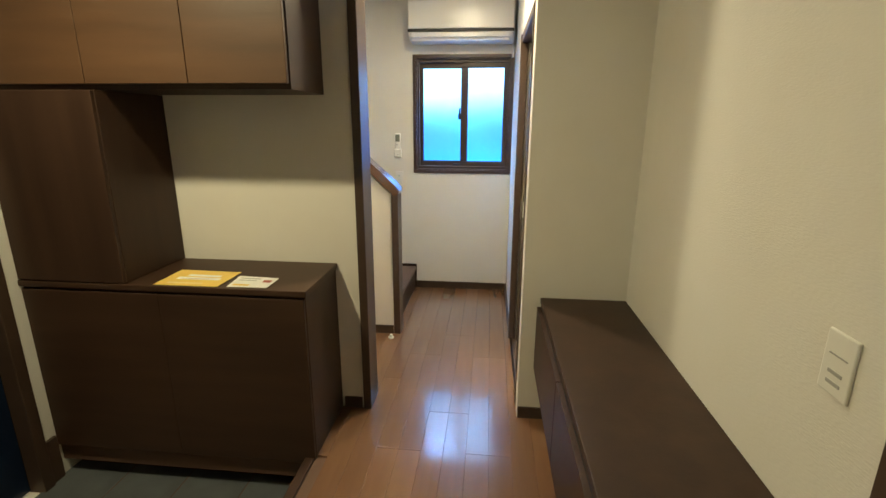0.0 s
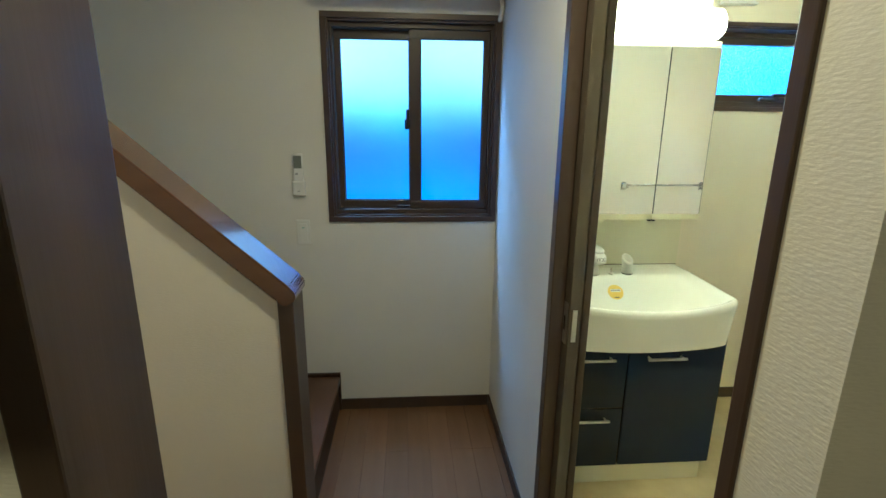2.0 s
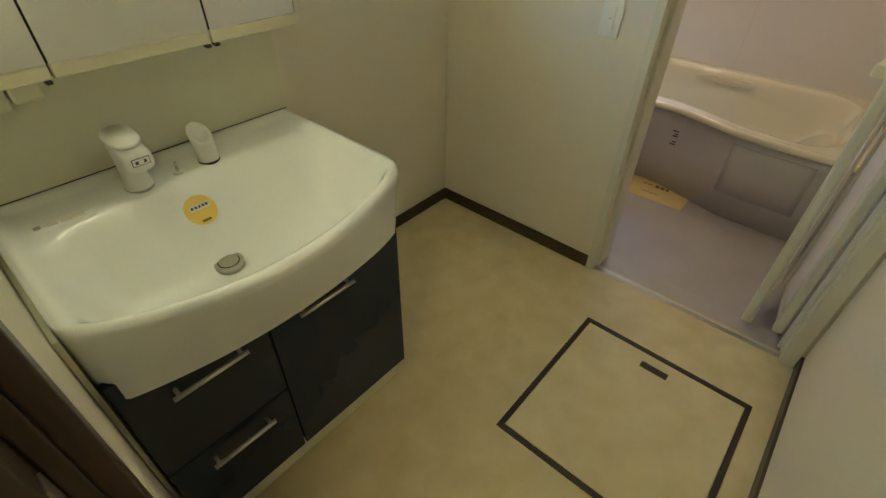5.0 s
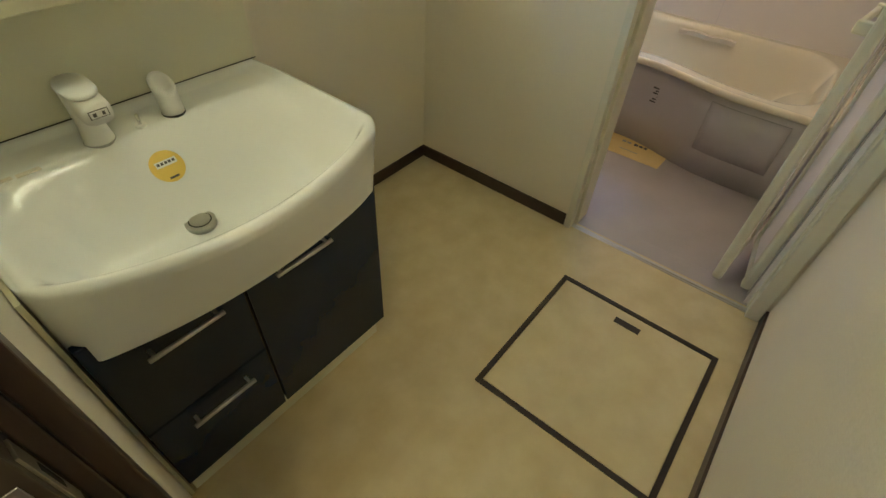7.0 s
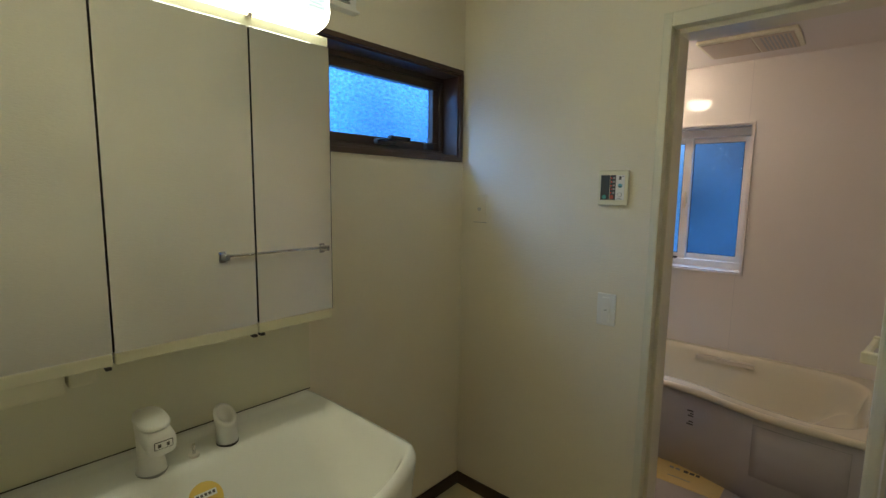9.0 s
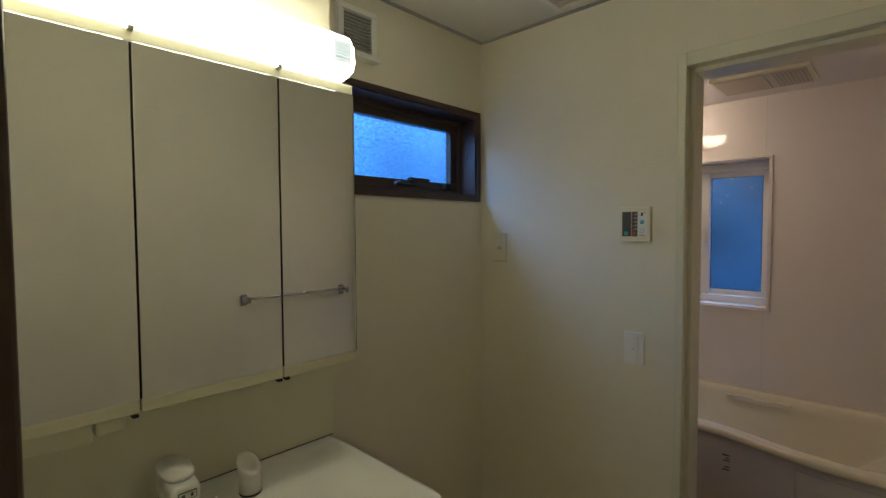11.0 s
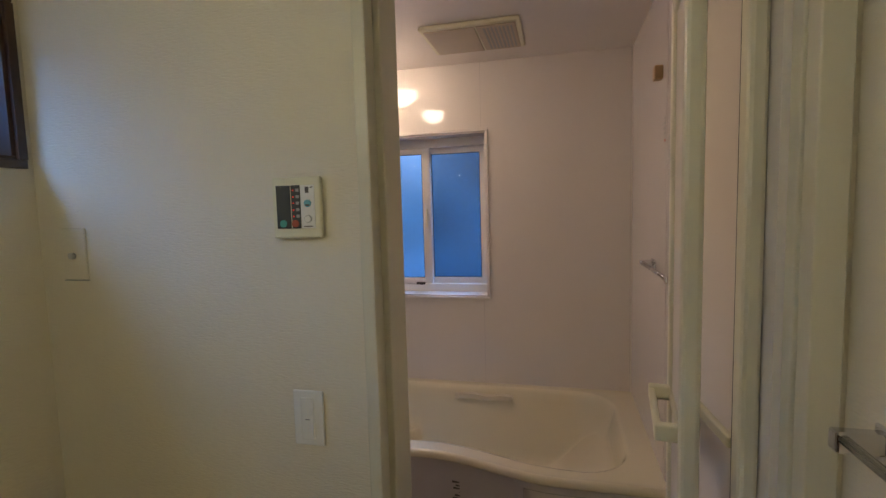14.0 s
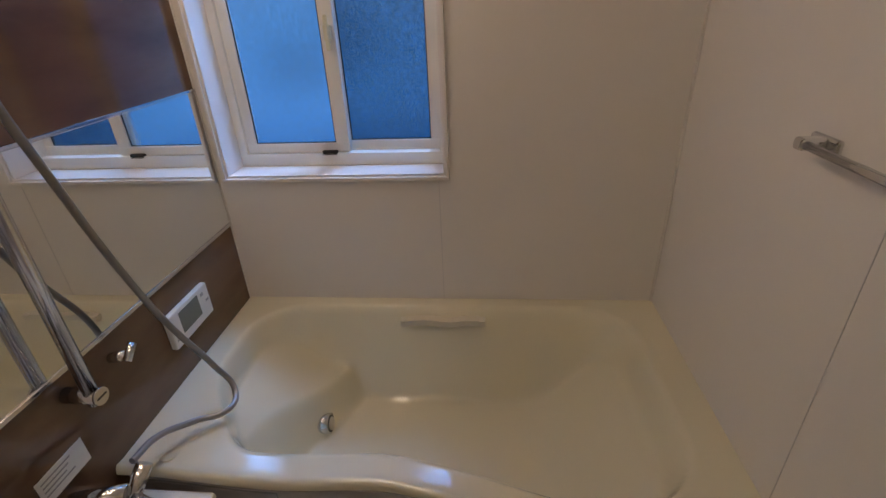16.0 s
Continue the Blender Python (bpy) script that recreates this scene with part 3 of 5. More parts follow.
for i in range(len(prof)):
    bm.faces.new((v1[i], v1[i - 1], v2[i - 1], v2[i]))
bmesh.ops.bevel(bm, geom=bm.edges[:], offset=0.004, segments=2, affect="EDGES")
ob_of("cap", mesh_of("cap", bm, HANDRAIL), pony)
boxes("end_board", CASING, [((-0.122, 3.722, 0.0), (-0.078, 3.846, 0.988))], 0.003, pony)

stop = thing("door_stop", (-0.13, 3.66, 0), "small white door stop on the floor", "door stop")
cyls("base", WHITEPL, [((-0.13, 3.66, 0), (-0.13, 3.66, 0.006), 0.020), ((-0.13, 3.66, 0.006), (-0.13, 3.66, 0.024), 0.010)], stop)

# air conditioner above window
ac = thing("air_conditioner", (0.27, FAR, 2.0), "white wall-mounted air conditioner unit above the window", "air conditioner")
bm = bmesh.new()
prof = [(4.718, 2.020), (4.56, 2.020), (4.50, 2.045), (4.487, 2.075), (4.483, 2.27), (4.50, 2.295), (4.718, 2.295)]
v1 = [bm.verts.new((-0.125, y, z)) for y, z in prof]
v2 = [bm.verts.new((0.655, y, z)) for y, z in prof]
bm.faces.new(v1)
bm.faces.new(v2[::-1])
for i in range(len(prof)):
    bm.faces.new((v1[i], v1[i - 1], v2[i - 1], v2[i]))
bmesh.ops.bevel(bm, geom=bm.edges[:], offset=0.006, segments=2, affect="EDGES")
ob_of("body", mesh_of("body", bm, ACWHITE), ac)
boxes("front_panel", ACWHITE, [((-0.122, 4.472, 2.098), (0.652, 4.484, 2.285))], 0.004, ac)
boxes("air_slot", DARKEDGE, [((-0.128, 4.478, 2.076), (0.656, 4.50, 2.096))], 0.002, ac)
boxes("louver", ACWHITE, [((-0.10, 4.487, 2.040), (0.62, 4.497, 2.070)), ((-0.10, 4.52, 2.022), (0.26, 4.53, 2.044)), ((0.27, 4.52, 2.022), (0.62, 4.53, 2.044))], 0.002, ac)
tube("pipe", WHITEPL, [(0.655, 4.68, 2.03), (0.668, 4.69, 1.99), (0.662, 4.70, 1.93), (0.668, 4.71, 1.96)], 0.010, ac)

rem = thing("remote_control", (-0.262, FAR, 1.25), "white air conditioner remote in wall holder", "remote control")
boxes("body", WHITEPL, [((-0.284, FAR - 0.022, 1.160), (-0.238, FAR - 0.004, 1.342))], 0.006, rem)
boxes("holder", WHITEPL, [((-0.290, FAR - 0.030, 1.150), (-0.232, FAR, 1.215))], 0.006, rem)
boxes("display", LCD, [((-0.279, FAR - 0.0245, 1.275), (-0.243, FAR - 0.021, 1.332))], 0.001, rem)
boxes("button", GREYINK, [((-0.274, FAR - 0.0245, 1.245), (-0.262, FAR - 0.021, 1.253)), ((-0.256, FAR - 0.0315, 1.168), (-0.266, FAR - 0.029, 1.172))], 0.0005, rem)


def wall_plate(name, axis, base, a0, a1, z0, z1, label, rockers=((0.2, 0.8, 0.15, 0.85),), cat="light switch", m=WHITEPL):
    """Plate on a wall facing -axis at base; rockers as shares of the plate."""
    def P(a, d, z):
        return (a, base - d, z) if axis == "y" else (base - d, a, z)
    e = thing(name, P((a0 + a1) / 2, 0, z0), label, cat)
    boxes("plate", m, [(P(a0, 0, z0), P(a1, 0.007, z1))], 0.003, e)
    for ra, rb, rc, rd in rockers:
        boxes("rocker", m, [(P(a0 + ra * (a1 - a0), 0.005, z0 + rc * (z1 - z0)), P(a0 + rb * (a1 - a0), 0.0105, z0 + rd * (z1 - z0)))], 0.002, e)
    return e, P


e, P = wall_plate("light_switch", "y", FAR, -0.288, -0.224, 0.908, 1.030, "white wall light switch plate")
boxes("indicator", TEAL, [(P(-0.262, 0.010, 0.99), P(-0.250, 0.0112, 0.993))], 0, e)

# sliding door to washroom, mostly slid into the wall
sd = thing("sliding_door", (0.745, 3.70, 0), "grey-brown wood sliding door slid open into its pocket", "door")
boxes("leaf", LEAF, [((0.712, 3.696, 0.008), (0.746, 3.765, 1.878))], 0.002, sd)
boxes("finger_pull", SATIN, [((0.7085, 3.708, 0.838), (0.7125, 3.734, 0.965)), ((0.7455, 3.708, 0.838), (0.7490, 3.734, 0.965))], 0.001, sd)
# near-black plates on the pulls paint the shade of their hollows
boxes("pull_recess", DARKEDGE, [((0.7075, 3.716, 0.880), (0.7090, 3.727, 0.925)), ((0.7485, 3.716, 0.880), (0.7497, 3.727, 0.925))], 0.0004, sd)
boxes("edge_latch", SATIN, [((0.722, 3.6945, 0.85), (0.736, 3.697, 0.95))], 0.0005, sd)

# ---------------------------------------------------------------- entry
base = thing("shoe_cabinet", (-0.7, 2.64, -0.2), "dark brown wood-grain low shoe cabinet with counter top", "cabinet")
boxes("body", DARKWOOD_H, [((-1.455, 2.455, -0.03), (-0.213, NEAR - 0.001, 0.747))], 0.002, base)
boxes("counter", DARKWOOD_H, [((-1.458, 2.436, 0.750), (-0.203, NEAR - 0.001, 0.775))], 0.003, base)
for a, b in ((-1.45, -0.8365), (-0.8355, -0.216)):
    boxes("door", DARKWOOD_H, [((a, 2.438, -0.028), (b, 2.456, 0.738))], 0.002, base)
tall = thing("tall_cabinet", (-1.1, 2.62, 0.775), "tall dark brown wood-grain cabinet standing on the counter", "cabinet")
boxes("body", DARKWOOD, [((-1.455, 2.455, 0.776), (-0.972, NEAR - 0.002, 1.538))], 0.002, tall)
boxes("door", DARKWOOD, [((-1.453, 2.437, 0.780), (-0.974, 2.454, 1.536))], 0.002, tall)
up = thing("upper_cabinet", (-0.73, 2.66, 1.54), "brown wood-grain wall cabinet with two doors", "cabinet")
boxes("body", DARKWOOD_H, [((-1.455, 2.492, 1.540), (-0.222, NEAR - 0.001, 2.33))], 0.002, up)
for a, b in ((-1.453, -1.020), (-1.017, -0.609), (-0.606, -0.228)):
    boxes("door", UPPERWOOD, [((a, 2.472, 1.560), (b, 2.491, 2.328))], 0.002, up)

floatc = thing("floating_cabinet", (0.95, 1.9, 0.3), "dark brown wall-hung low cabinet with plain doors", "cabinet")
boxes("body", DARKWOOD, [((0.772, 1.50, 0.285), (1.147, NEAR - 0.003, 0.612))], 0.002, floatc)
boxes("counter", DARKWOOD, [((0.762, 1.495, 0.616), (1.147, NEAR - 0.002, 0.641))], 0.003, floatc)
for a, b in ((1.50, 2.165), (2.170, 2.836)):
    boxes("door", DARKWOOD, [((0.748, a, 0.278), (0.770, b, 0.596))], 0.002, floatc)
# near-black strip paints the shade in the recess under the counter
boxes("groove", DARKEDGE, [((0.765, 1.50, 0.598), (0.775, 2.835, 0.615))], 0, floatc)


def sheet(name, corners, z, m, label, cat, bars):
    """A thin sheet of paper lying flat; bars as (u0, u1, v0, v1, material) shares of it."""
    c = [Vector((x, y, z)) for x, y in corners]
    at = sum(c, Vector()) / 4
    e = thing(name, at, label, cat)

    def Q(u, v, dz):
        p = (c[0] * (1 - u) + c[1] * u) * (1 - v) + (c[3] * (1 - u) + c[2] * u) * v
        return (p.x, p.y, z + dz)

    def slab(nm, mm, u0, u1, v0, v1, d0, d1):
        bm = bmesh.new()
        lo = [bm.verts.new(Q(u, v, d0)) for u, v in ((u0, v0), (u1, v0), (u1, v1), (u0, v1))]
        hi = [bm.verts.new(Q(u, v, d1)) for u, v in ((u0, v0), (u1, v0), (u1, v1), (u0, v1))]
        bm.faces.new(lo[::-1])
        bm.faces.new(hi)
        for i in range(4):
            bm.faces.new((lo[i - 1], lo[i], hi[i], hi[i - 1]))
        ob_of(nm, mesh_of(nm, bm, mm), e)
    slab("sheet", m, 0, 1, 0, 1, 0.0005, 0.002)
    for u0, u1, v0, v1, mm in bars:
        slab("print", mm, u0, u1, v0, v1, 0.0021, 0.0026)
    return e


sheet("flyer", [(-0.857, 2.450), (-0.579, 2.452), (-0.579, 2.646), (-0.863, 2.652)], 0.775, YELLOW, "yellow printed flyer lying on the counter", "flyer",
      [(0.28, 0.80, 0.58, 0.70, WHITEPAPER), (0.18, 0.86, 0.38, 0.52, WHITEPAPER), (0.22, 0.70, 0.41, 0.44, REDBTN), (0.15, 0.7, 0.1, 0.2, PALEYEL)])
sheet("leaflet", [(-0.543, 2.458), (-0.375, 2.460), (-0.377, 2.584), (-0.559, 2.595)], 0.775, WHITEPAPER, "white printed leaflet lying on the counter", "leaflet",
      [(0.1, 0.6, 0.78, 0.84, GREYINK), (0.1, 0.55, 0.6, 0.64, GREYINK), (0.72, 0.92, 0.5, 0.72, REDBTN), (0.1, 0.5, 0.12, 0.25, YELLOW)])
e, P = wall_plate("power_outlet", "x", 1.148, 1.535, 1.610, 0.945, 1.065, "white double wall power outlet with switch", (), "power outlet")
boxes("socket", GREYINK, [(P(1.555, 0.006, 0.985), P(1.590, 0.0085, 0.992)), (P(1.555, 0.006, 0.965), P(1.590, 0.0085, 0.972)), (P(1.55, 0.006, 1.02), P(1.595, 0.0085, 1.023))], 0.0005, e)
ed = tagged(thing("door_1", (1.148, 0.9, 0), "dark brown interior door in brown casing", "door"), kind="structure")
boxes("casing", CASING, [((1.136, 1.395, 0), (1.262, 1.44, 2.05)), ((1.136, 0.41, 0), (1.262, 0.455, 2.05)), ((1.136, 0.455, 2.015), (1.262, 1.395, 2.05))], 0.002, ed)
boxes("leaf", LEAF, [((1.18, 0.455, 0.005), (1.22, 1.395, 2.012))], 0.002, ed)
fd = tagged(thing("door_2", (-1.3, 1.75, -0.2), "dark front entrance door in its frame", "door"), kind="structure")
boxes("frame", BASEB, [((-1.61, 2.325, -0.2), (-1.435, 2.375, 2.04)), ((-1.61, 1.35, -0.2), (-1.435, 1.395, 2.04)), ((-1.61, 1.395, 2.0), (-1.435, 2.325, 2.04))], 0.003, fd)
boxes("leaf", NAVY, [((-1.56, 1.395, -0.19), (-1.51, 2.325, 2.0))], 0.003, fd)
for nm, x, y in (("hall_downlight", 0.28, 3.30), ("entry_downlight", -0.75, 1.75)):
    dl = thing(nm, (x, y, HC), "round white ceiling downlight", "ceiling light")
    cyls("ring", WHITEPL, [((x, y, HC - 0.008), (x, y, HC), 0.07)], dl, 32)
    cyls("lens", LENS, [((x, y, HC - 0.011), (x, y, HC - 0.0075), 0.052)], dl, 32)

# ---------------------------------------------------------------- washroom: vanity
VX0, VX1, VC = 0.802, 1.500, 1.151   # basin back width and centre


def van_front(x):
    """Front line of the basin rim."""
    s = abs(x - VC) / 0.349
    y = 4.078 - 0.112 * (1 - s * s)
    k = max(0.0, (s - 0.88) / 0.12)
    return y + 0.045 * (1 - math.sqrt(max(0.0, 1 - k * k)))


def smooth(a, b, x):
    t = min(1.0, max(0.0, (x - a) / (b - a)))
    return t * t * (3 - 2 * t)


def basin_z(x, y):
    yf = van_front(x)
    rim = 0.826 + 0.030 * smooth(4.00, 4.48, y)
    dx = 0.349 - abs(x - VC)
    dy = y - yf
    back = 4.368 - y
    d = min(dx, dy + 0.006)
    q = 1.0
    for dist, w0, w1 in ((dx, 0.018, 0.125), (dy, 0.016, 0.070), (back, -0.004, 0.19)):
        q *= smooth(w0, w1, dist)
    lip = 0.010 * smooth(0.0, 0.016, min(d, max(0.0, dx)))
    deck = -0.010 * smooth(0.015, 0.05, min(dx, dy)) * (1 - smooth(4.455, 4.478, y))
    slope = 0.020 * ((x - VC) / 0.3) ** 2
    return rim - 0.010 + lip + deck - (0.135 - slope) * q ** 0.85


van = thing("washbasin_vanity", (VC, 4.28, 0), "white basin vanity with glossy navy doors and drawers", "vanity")
NX, NY = 72, 52
bm = bmesh.new()
grid = []
for i in range(NX + 1):
    s = i / NX
    x = VX0 + (VX1 - VX0) * (0.5 - 0.5 * math.cos(math.pi * s)) * 0.6 + (VX1 - VX0) * s * 0.4
    col = []
    yf = van_front(x)
    for j in range(NY + 1):
        t = j / NY
        t = 0.55 * t + 0.45 * (0.5 - 0.5 * math.cos(math.pi * t))
        y = yf + (4.488 - yf) * t
        wide = 0.034 * (1 - t) * smooth(VC, VX1, x)
        col.append(bm.verts.new((x + wide, y, basin_z(x, y))))
    grid.append(col)
for i in range(NX):
    for j in range(NY):
        bm.faces.new((grid[i][j], grid[i + 1][j], grid[i + 1][j + 1], grid[i][j + 1]))
ring = [grid[0][j] for j in range(NY, 0, -1)] + [grid[i][0] for i in range(NX + 1)] + [grid[NX][j] for j in range(1, NY + 1)]
prev = ring
for dz, p in ((0.006, 0.0), (0.022, 0.02), (0.055, 0.16), (0.095, 0.42), (0.138, 0.74), (0.165, 0.95), (0.174, 1.0)):
    nxt = []
    for v in ring:
        x, y = v.co.x, v.co.y
        bulge = -0.004 if dz < 0.03 else 0.0
        pull = max(0.0, 4.062 - y) * p * 0.50 + (bulge if y < 4.2 else 0.0)
        side = 0.018 * p * smooth(1.40, 1.52, x)
        nxt.append(bm.verts.new((x - side, y + pull, v.co.z - dz)))
    for k in range(len(ring) - 1):
        bm.faces.new((prev[k], prev[k + 1], nxt[k + 1], nxt[k]))
    prev = nxt
ob = ob_of("basin", mesh_of("basin", bm, CERAMIC, True), van)
tagged(ob, "glossy white basin with bowed front")
# thin grey tube paints the shade of the groove pressed into the apron
tube("pressed_line", GREYINK, [(1.30, van_front(1.30) + 0.030, 0.706), (1.38, van_front(1.38) + 0.013, 0.730), (1.44, van_front(1.44) + 0.004, 0.752)], 0.0016, van, 8)
boxes("carcass", NAVY, [((0.806, 4.088, 0.11), (1.496, 4.488, 0.655))], 0.002, van)
boxes("drawer_front", NAVY, [((0.806, 4.066, 0.112), (1.100, 4.087, 0.375)), ((0.806, 4.066, 0.379), (1.100, 4.087, 0.692))], 0.003, van)
boxes("door", NAVY, [((1.104, 4.066, 0.112), (1.496, 4.087, 0.692))], 0.003, van)
boxes("toe_kick", IVORY, [((0.81, 4.105, 0.0), (1.492, 4.48, 0.11))], 0.002, van)


def bar_handle(x0, x1, z):
    h = cyls("handle", SATIN, [((x0, 4.042, z), (x1, 4.042, z), 0.0055), ((x0 + 0.012, 4.042, z), (x0 + 0.012, 4.068, z), 0.004), ((x1 - 0.012, 4.042, z), (x1 - 0.012, 4.068, z), 0.004)], van, 12)
    return h


bar_handle(0.885, 1.040, 0.600)
bar_handle(0.885, 1.040, 0.335)
bar_handle(1.170, 1.325, 0.600)
DZ = basin_z(1.117, 4.200)
cyls("drain", SATIN, [((1.117, 4.200, DZ - 0.006), (1.117, 4.200, DZ + 0.008), 0.031), ((1.117, 4.200, DZ + 0.008), (1.117, 4.200, DZ + 0.0105), 0.021)], van, 28)
cyls("drain_gap", DARKEDGE, [((1.117, 4.200, DZ + 0.007), (1.117, 4.200, DZ + 0.0086), 0.0235)], van, 28)
boxes("backsplash", SPLASH, [((0.803, 4.489, 0.850), (1.500, 4.499, 1.10))], 0.001, van)
boxes("backsplash_edge", DARKEDGE, [((0.803, 4.4868, 0.8560), (1.498, 4.489, 0.8578))], 0, van)
boxes("side_filler", IVORY, [((0.7915, 4.10, 0.0), (0.801, 4.49, 0.80))], 0.001, van)

fc = thing("basin_faucet", (1.034, 4.40, 0.845), "white single-lever basin faucet column", "faucet")


def lofted(name, m, rings, parent):
    """A closed skin through rings of points, capped at both ends."""
    bm = bmesh.new()
    rows = [[bm.verts.new(p) for p in r] for r in rings]
    n = len(rows[0])
    for r0, r1 in zip(rows, rows[1:]):
        for k in range(n):
            bm.faces.new((r0[k], r0[(k + 1) % n], r1[(k + 1) % n], r1[k]))
    bm.faces.new(rows[0][::-1])
    bm.faces.new(rows[-1])
    return ob_of(name, mesh_of(name, bm, m, True), parent)


def oval(cx, cy, cz, rx, ry, tilt=0.0, n=28, power=1.0):
    """Ring of points round a centre; tilt raises it towards the wall; power under 1 squares it off."""
    out = []
    for k in range(n):
        c, d = math.cos(k * math.tau / n), math.sin(k * math.tau / n)
        c, d = math.copysign(abs(c) ** power, c), math.copysign(abs(d) ** power, d)
        out.append((cx + rx * c, cy + ry * d, cz + tilt * d * ry))
    return out


lofted("column", WHITEPL, [oval(1.062, 4.392, 0.844, 0.0285, 0.0285), oval(1.062, 4.392, 0.848, 0.0275, 0.0275), oval(1.062, 4.396, 0.875, 0.0235, 0.0245), oval(1.062, 4.400, 0.915, 0.0235, 0.0265), oval(1.063, 4.402, 0.948, 0.026, 0.028)], fc)
cyls("base_ring", GREYINK, [((1.062, 4.392, 0.838), (1.062, 4.392, 0.8450), 0.0290)], fc, 28)
lofted("spout_head", WHITEPL, [[(1.066 + w * math.copysign(abs(math.cos(a)) ** 0.6, math.cos(a)), yy, zc + h * math.copysign(abs(math.sin(a)) ** 0.6, math.sin(a))) for a in [k * math.tau / 28 for k in range(28)]]
        for yy, w, h, zc in ((4.424, 0.018, 0.014, 0.932), (4.415, 0.026, 0.021, 0.931), (4.370, 0.028, 0.023, 0.928), (4.335, 0.0275, 0.022, 0.923), (4.326, 0.024, 0.018, 0.921))], fc)
lofted("lever", WHITEPAPER, [oval(1.064, 4.385, 0.952, 0.029, 0.046, 0.10, 28, 0.8), oval(1.064, 4.385, 0.956, 0.031, 0.048, 0.10, 28, 0.8), oval(1.064, 4.387, 0.961, 0.029, 0.046, 0.10, 28, 0.8)], fc)
boxes("mark_rim", INK, [((1.050, 4.3245, 0.916), (1.084, 4.3262, 0.932))], 0.006, fc)
boxes("mark", WHITEPL, [((1.0515, 4.3235, 0.9175), (1.0825, 4.3255, 0.9305))], 0.005, fc)
boxes("print", INK, [((1.056, 4.3228, 0.9205), (1.062, 4.3238, 0.9275)), ((1.072, 4.3228, 0.9205), (1.077, 4.3238, 0.9275))], 0, fc)
sb = thing("shower_head_holder", (1.218, 4.40, 0.845), "small white faucet spray holder on basin", "holder")
cyls("base", DARKEDGE, [((1.218, 4.392, 0.838), (1.218, 4.392, 0.8465), 0.0242)], sb, 28)
lofted("cup", WHITEPL, [oval(1.218, 4.392, 0.846, 0.0235, 0.0235), oval(1.218, 4.394, 0.875, 0.0225, 0.0225), oval(1.217, 4.396, 0.893, 0.0235, 0.0255, 0.35), oval(1.217, 4.397, 0.906, 0.0245, 0.029, 0.6), oval(1.217, 4.397, 0.9095, 0.0230, 0.0275, 0.6),
                        oval(1.217, 4.397, 0.9095, 0.0150, 0.0190, 0.6), oval(1.217, 4.397, 0.892, 0.0135, 0.0170, 0.5)], sb)
pk = thing("drain_knob", (1.142, 4.40, 0.845), "small chrome drain pull knob", "knob")
cyls("knob", CHROME, [((1.142, 4.385, 0.843), (1.142, 4.385, 0.870), 0.0035)], pk, 12)
cyls("collar", WHITEPL, [((1.142, 4.385, 0.842), (1.142, 4.385, 0.849), 0.011)], pk, 20)
sp = thing("round_sticker", (1.125, 4.305, 0.80), "round yellow printed sticker on the basin slope", "sticker")
for nm, m, r0, off in (("disc", YELLOW, 0.034, 0.0014),):
    bm = bmesh.new()
    rings = []
    for rr in (0.0, 0.5, 1.0):
        rings.append([bm.verts.new((1.132 + r0 * rr * math.cos(a), 4.300 + r0 * rr * 0.70 * math.sin(a), basin_z(1.132 + r0 * rr * math.cos(a), 4.300 + r0 * rr * 0.70 * math.sin(a)) + off)) for a in [k * math.tau / 32 for k in range(32)]] if rr else [bm.verts.new((1.132, 4.300, basin_z(1.132, 4.300) + off))])
    for k in range(32):
        bm.faces.new((rings[0][0], rings[1][k], rings[1][(k + 1) % 32]))
        bm.faces.new((rings[1][k], rings[2][k], rings[2][(k + 1) % 32], rings[1][(k + 1) % 32]))
    ob_of(nm, mesh_of(nm, bm, m), sp)


def strip_on_basin(x0, x1, y0, y1, m, off=0.002):
    bm = bmesh.new()
    n = 6
    row = [[bm.verts.new((x0 + (x1 - x0) * i / n, y, basin_z(x0 + (x1 - x0) * i / n, y) + off)) for i in range(n + 1)] for y in (y0, y1)]
    for i in range(n):
        bm.faces.new((row[0][i], row[0][i + 1], row[1][i + 1], row[1][i]))
    ob_of("print", mesh_of("print", bm, m), sp)


lb = thing("basin_label", (0.905, 4.38, 0.845), "small clear embossed label on the basin deck, its shadows painted as bars", "label")
# grey and tan bars paint the shadows of the embossing
for k, (x0, w) in enumerate(((0.862, 0.012), (0.880, 0.022), (0.908, 0.040))):
    zz = basin_z(x0, 4.380)
    boxes("bar", (GREYINK, GRILLE, GRILLE)[k], [((x0, 4.374 - 0.003 * k, zz - 0.001), (x0 + w, 4.384 - 0.002 * k, zz + 0.0012))], 0.0004, lb)
strip_on_basin(1.111, 1.155, 4.300, 4.309, WHITEPAPER)
for k in range(5):
    strip_on_basin(1.114 + 0.008 * k, 1.1195 + 0.008 * k, 4.3025, 4.3065, INK, 0.0026)
strip_on_basin(1.122, 1.142, 4.281, 4.284, INK)

# mirror cabinet with lamp
mc = thing("mirror_cabinet", (VC, 4.44, 1.1), "three-door mirrored bathroom cabinet with ivory edges", "mirror cabinet")
boxes("body", IVORY, [((0.806, 4.396, 1.095), (1.500, 4.499, 1.80))], 0.002, mc)
boxes("bottom_ledge", IVORY, [((0.804, 4.377, 1.088), (1.0058, 4.396, 1.112)), ((1.0092, 4.377, 1.088), (1.2942, 4.396, 1.112)), ((1.2978, 4.377, 1.088), (1.504, 4.396, 1.112))], 0.003, mc)
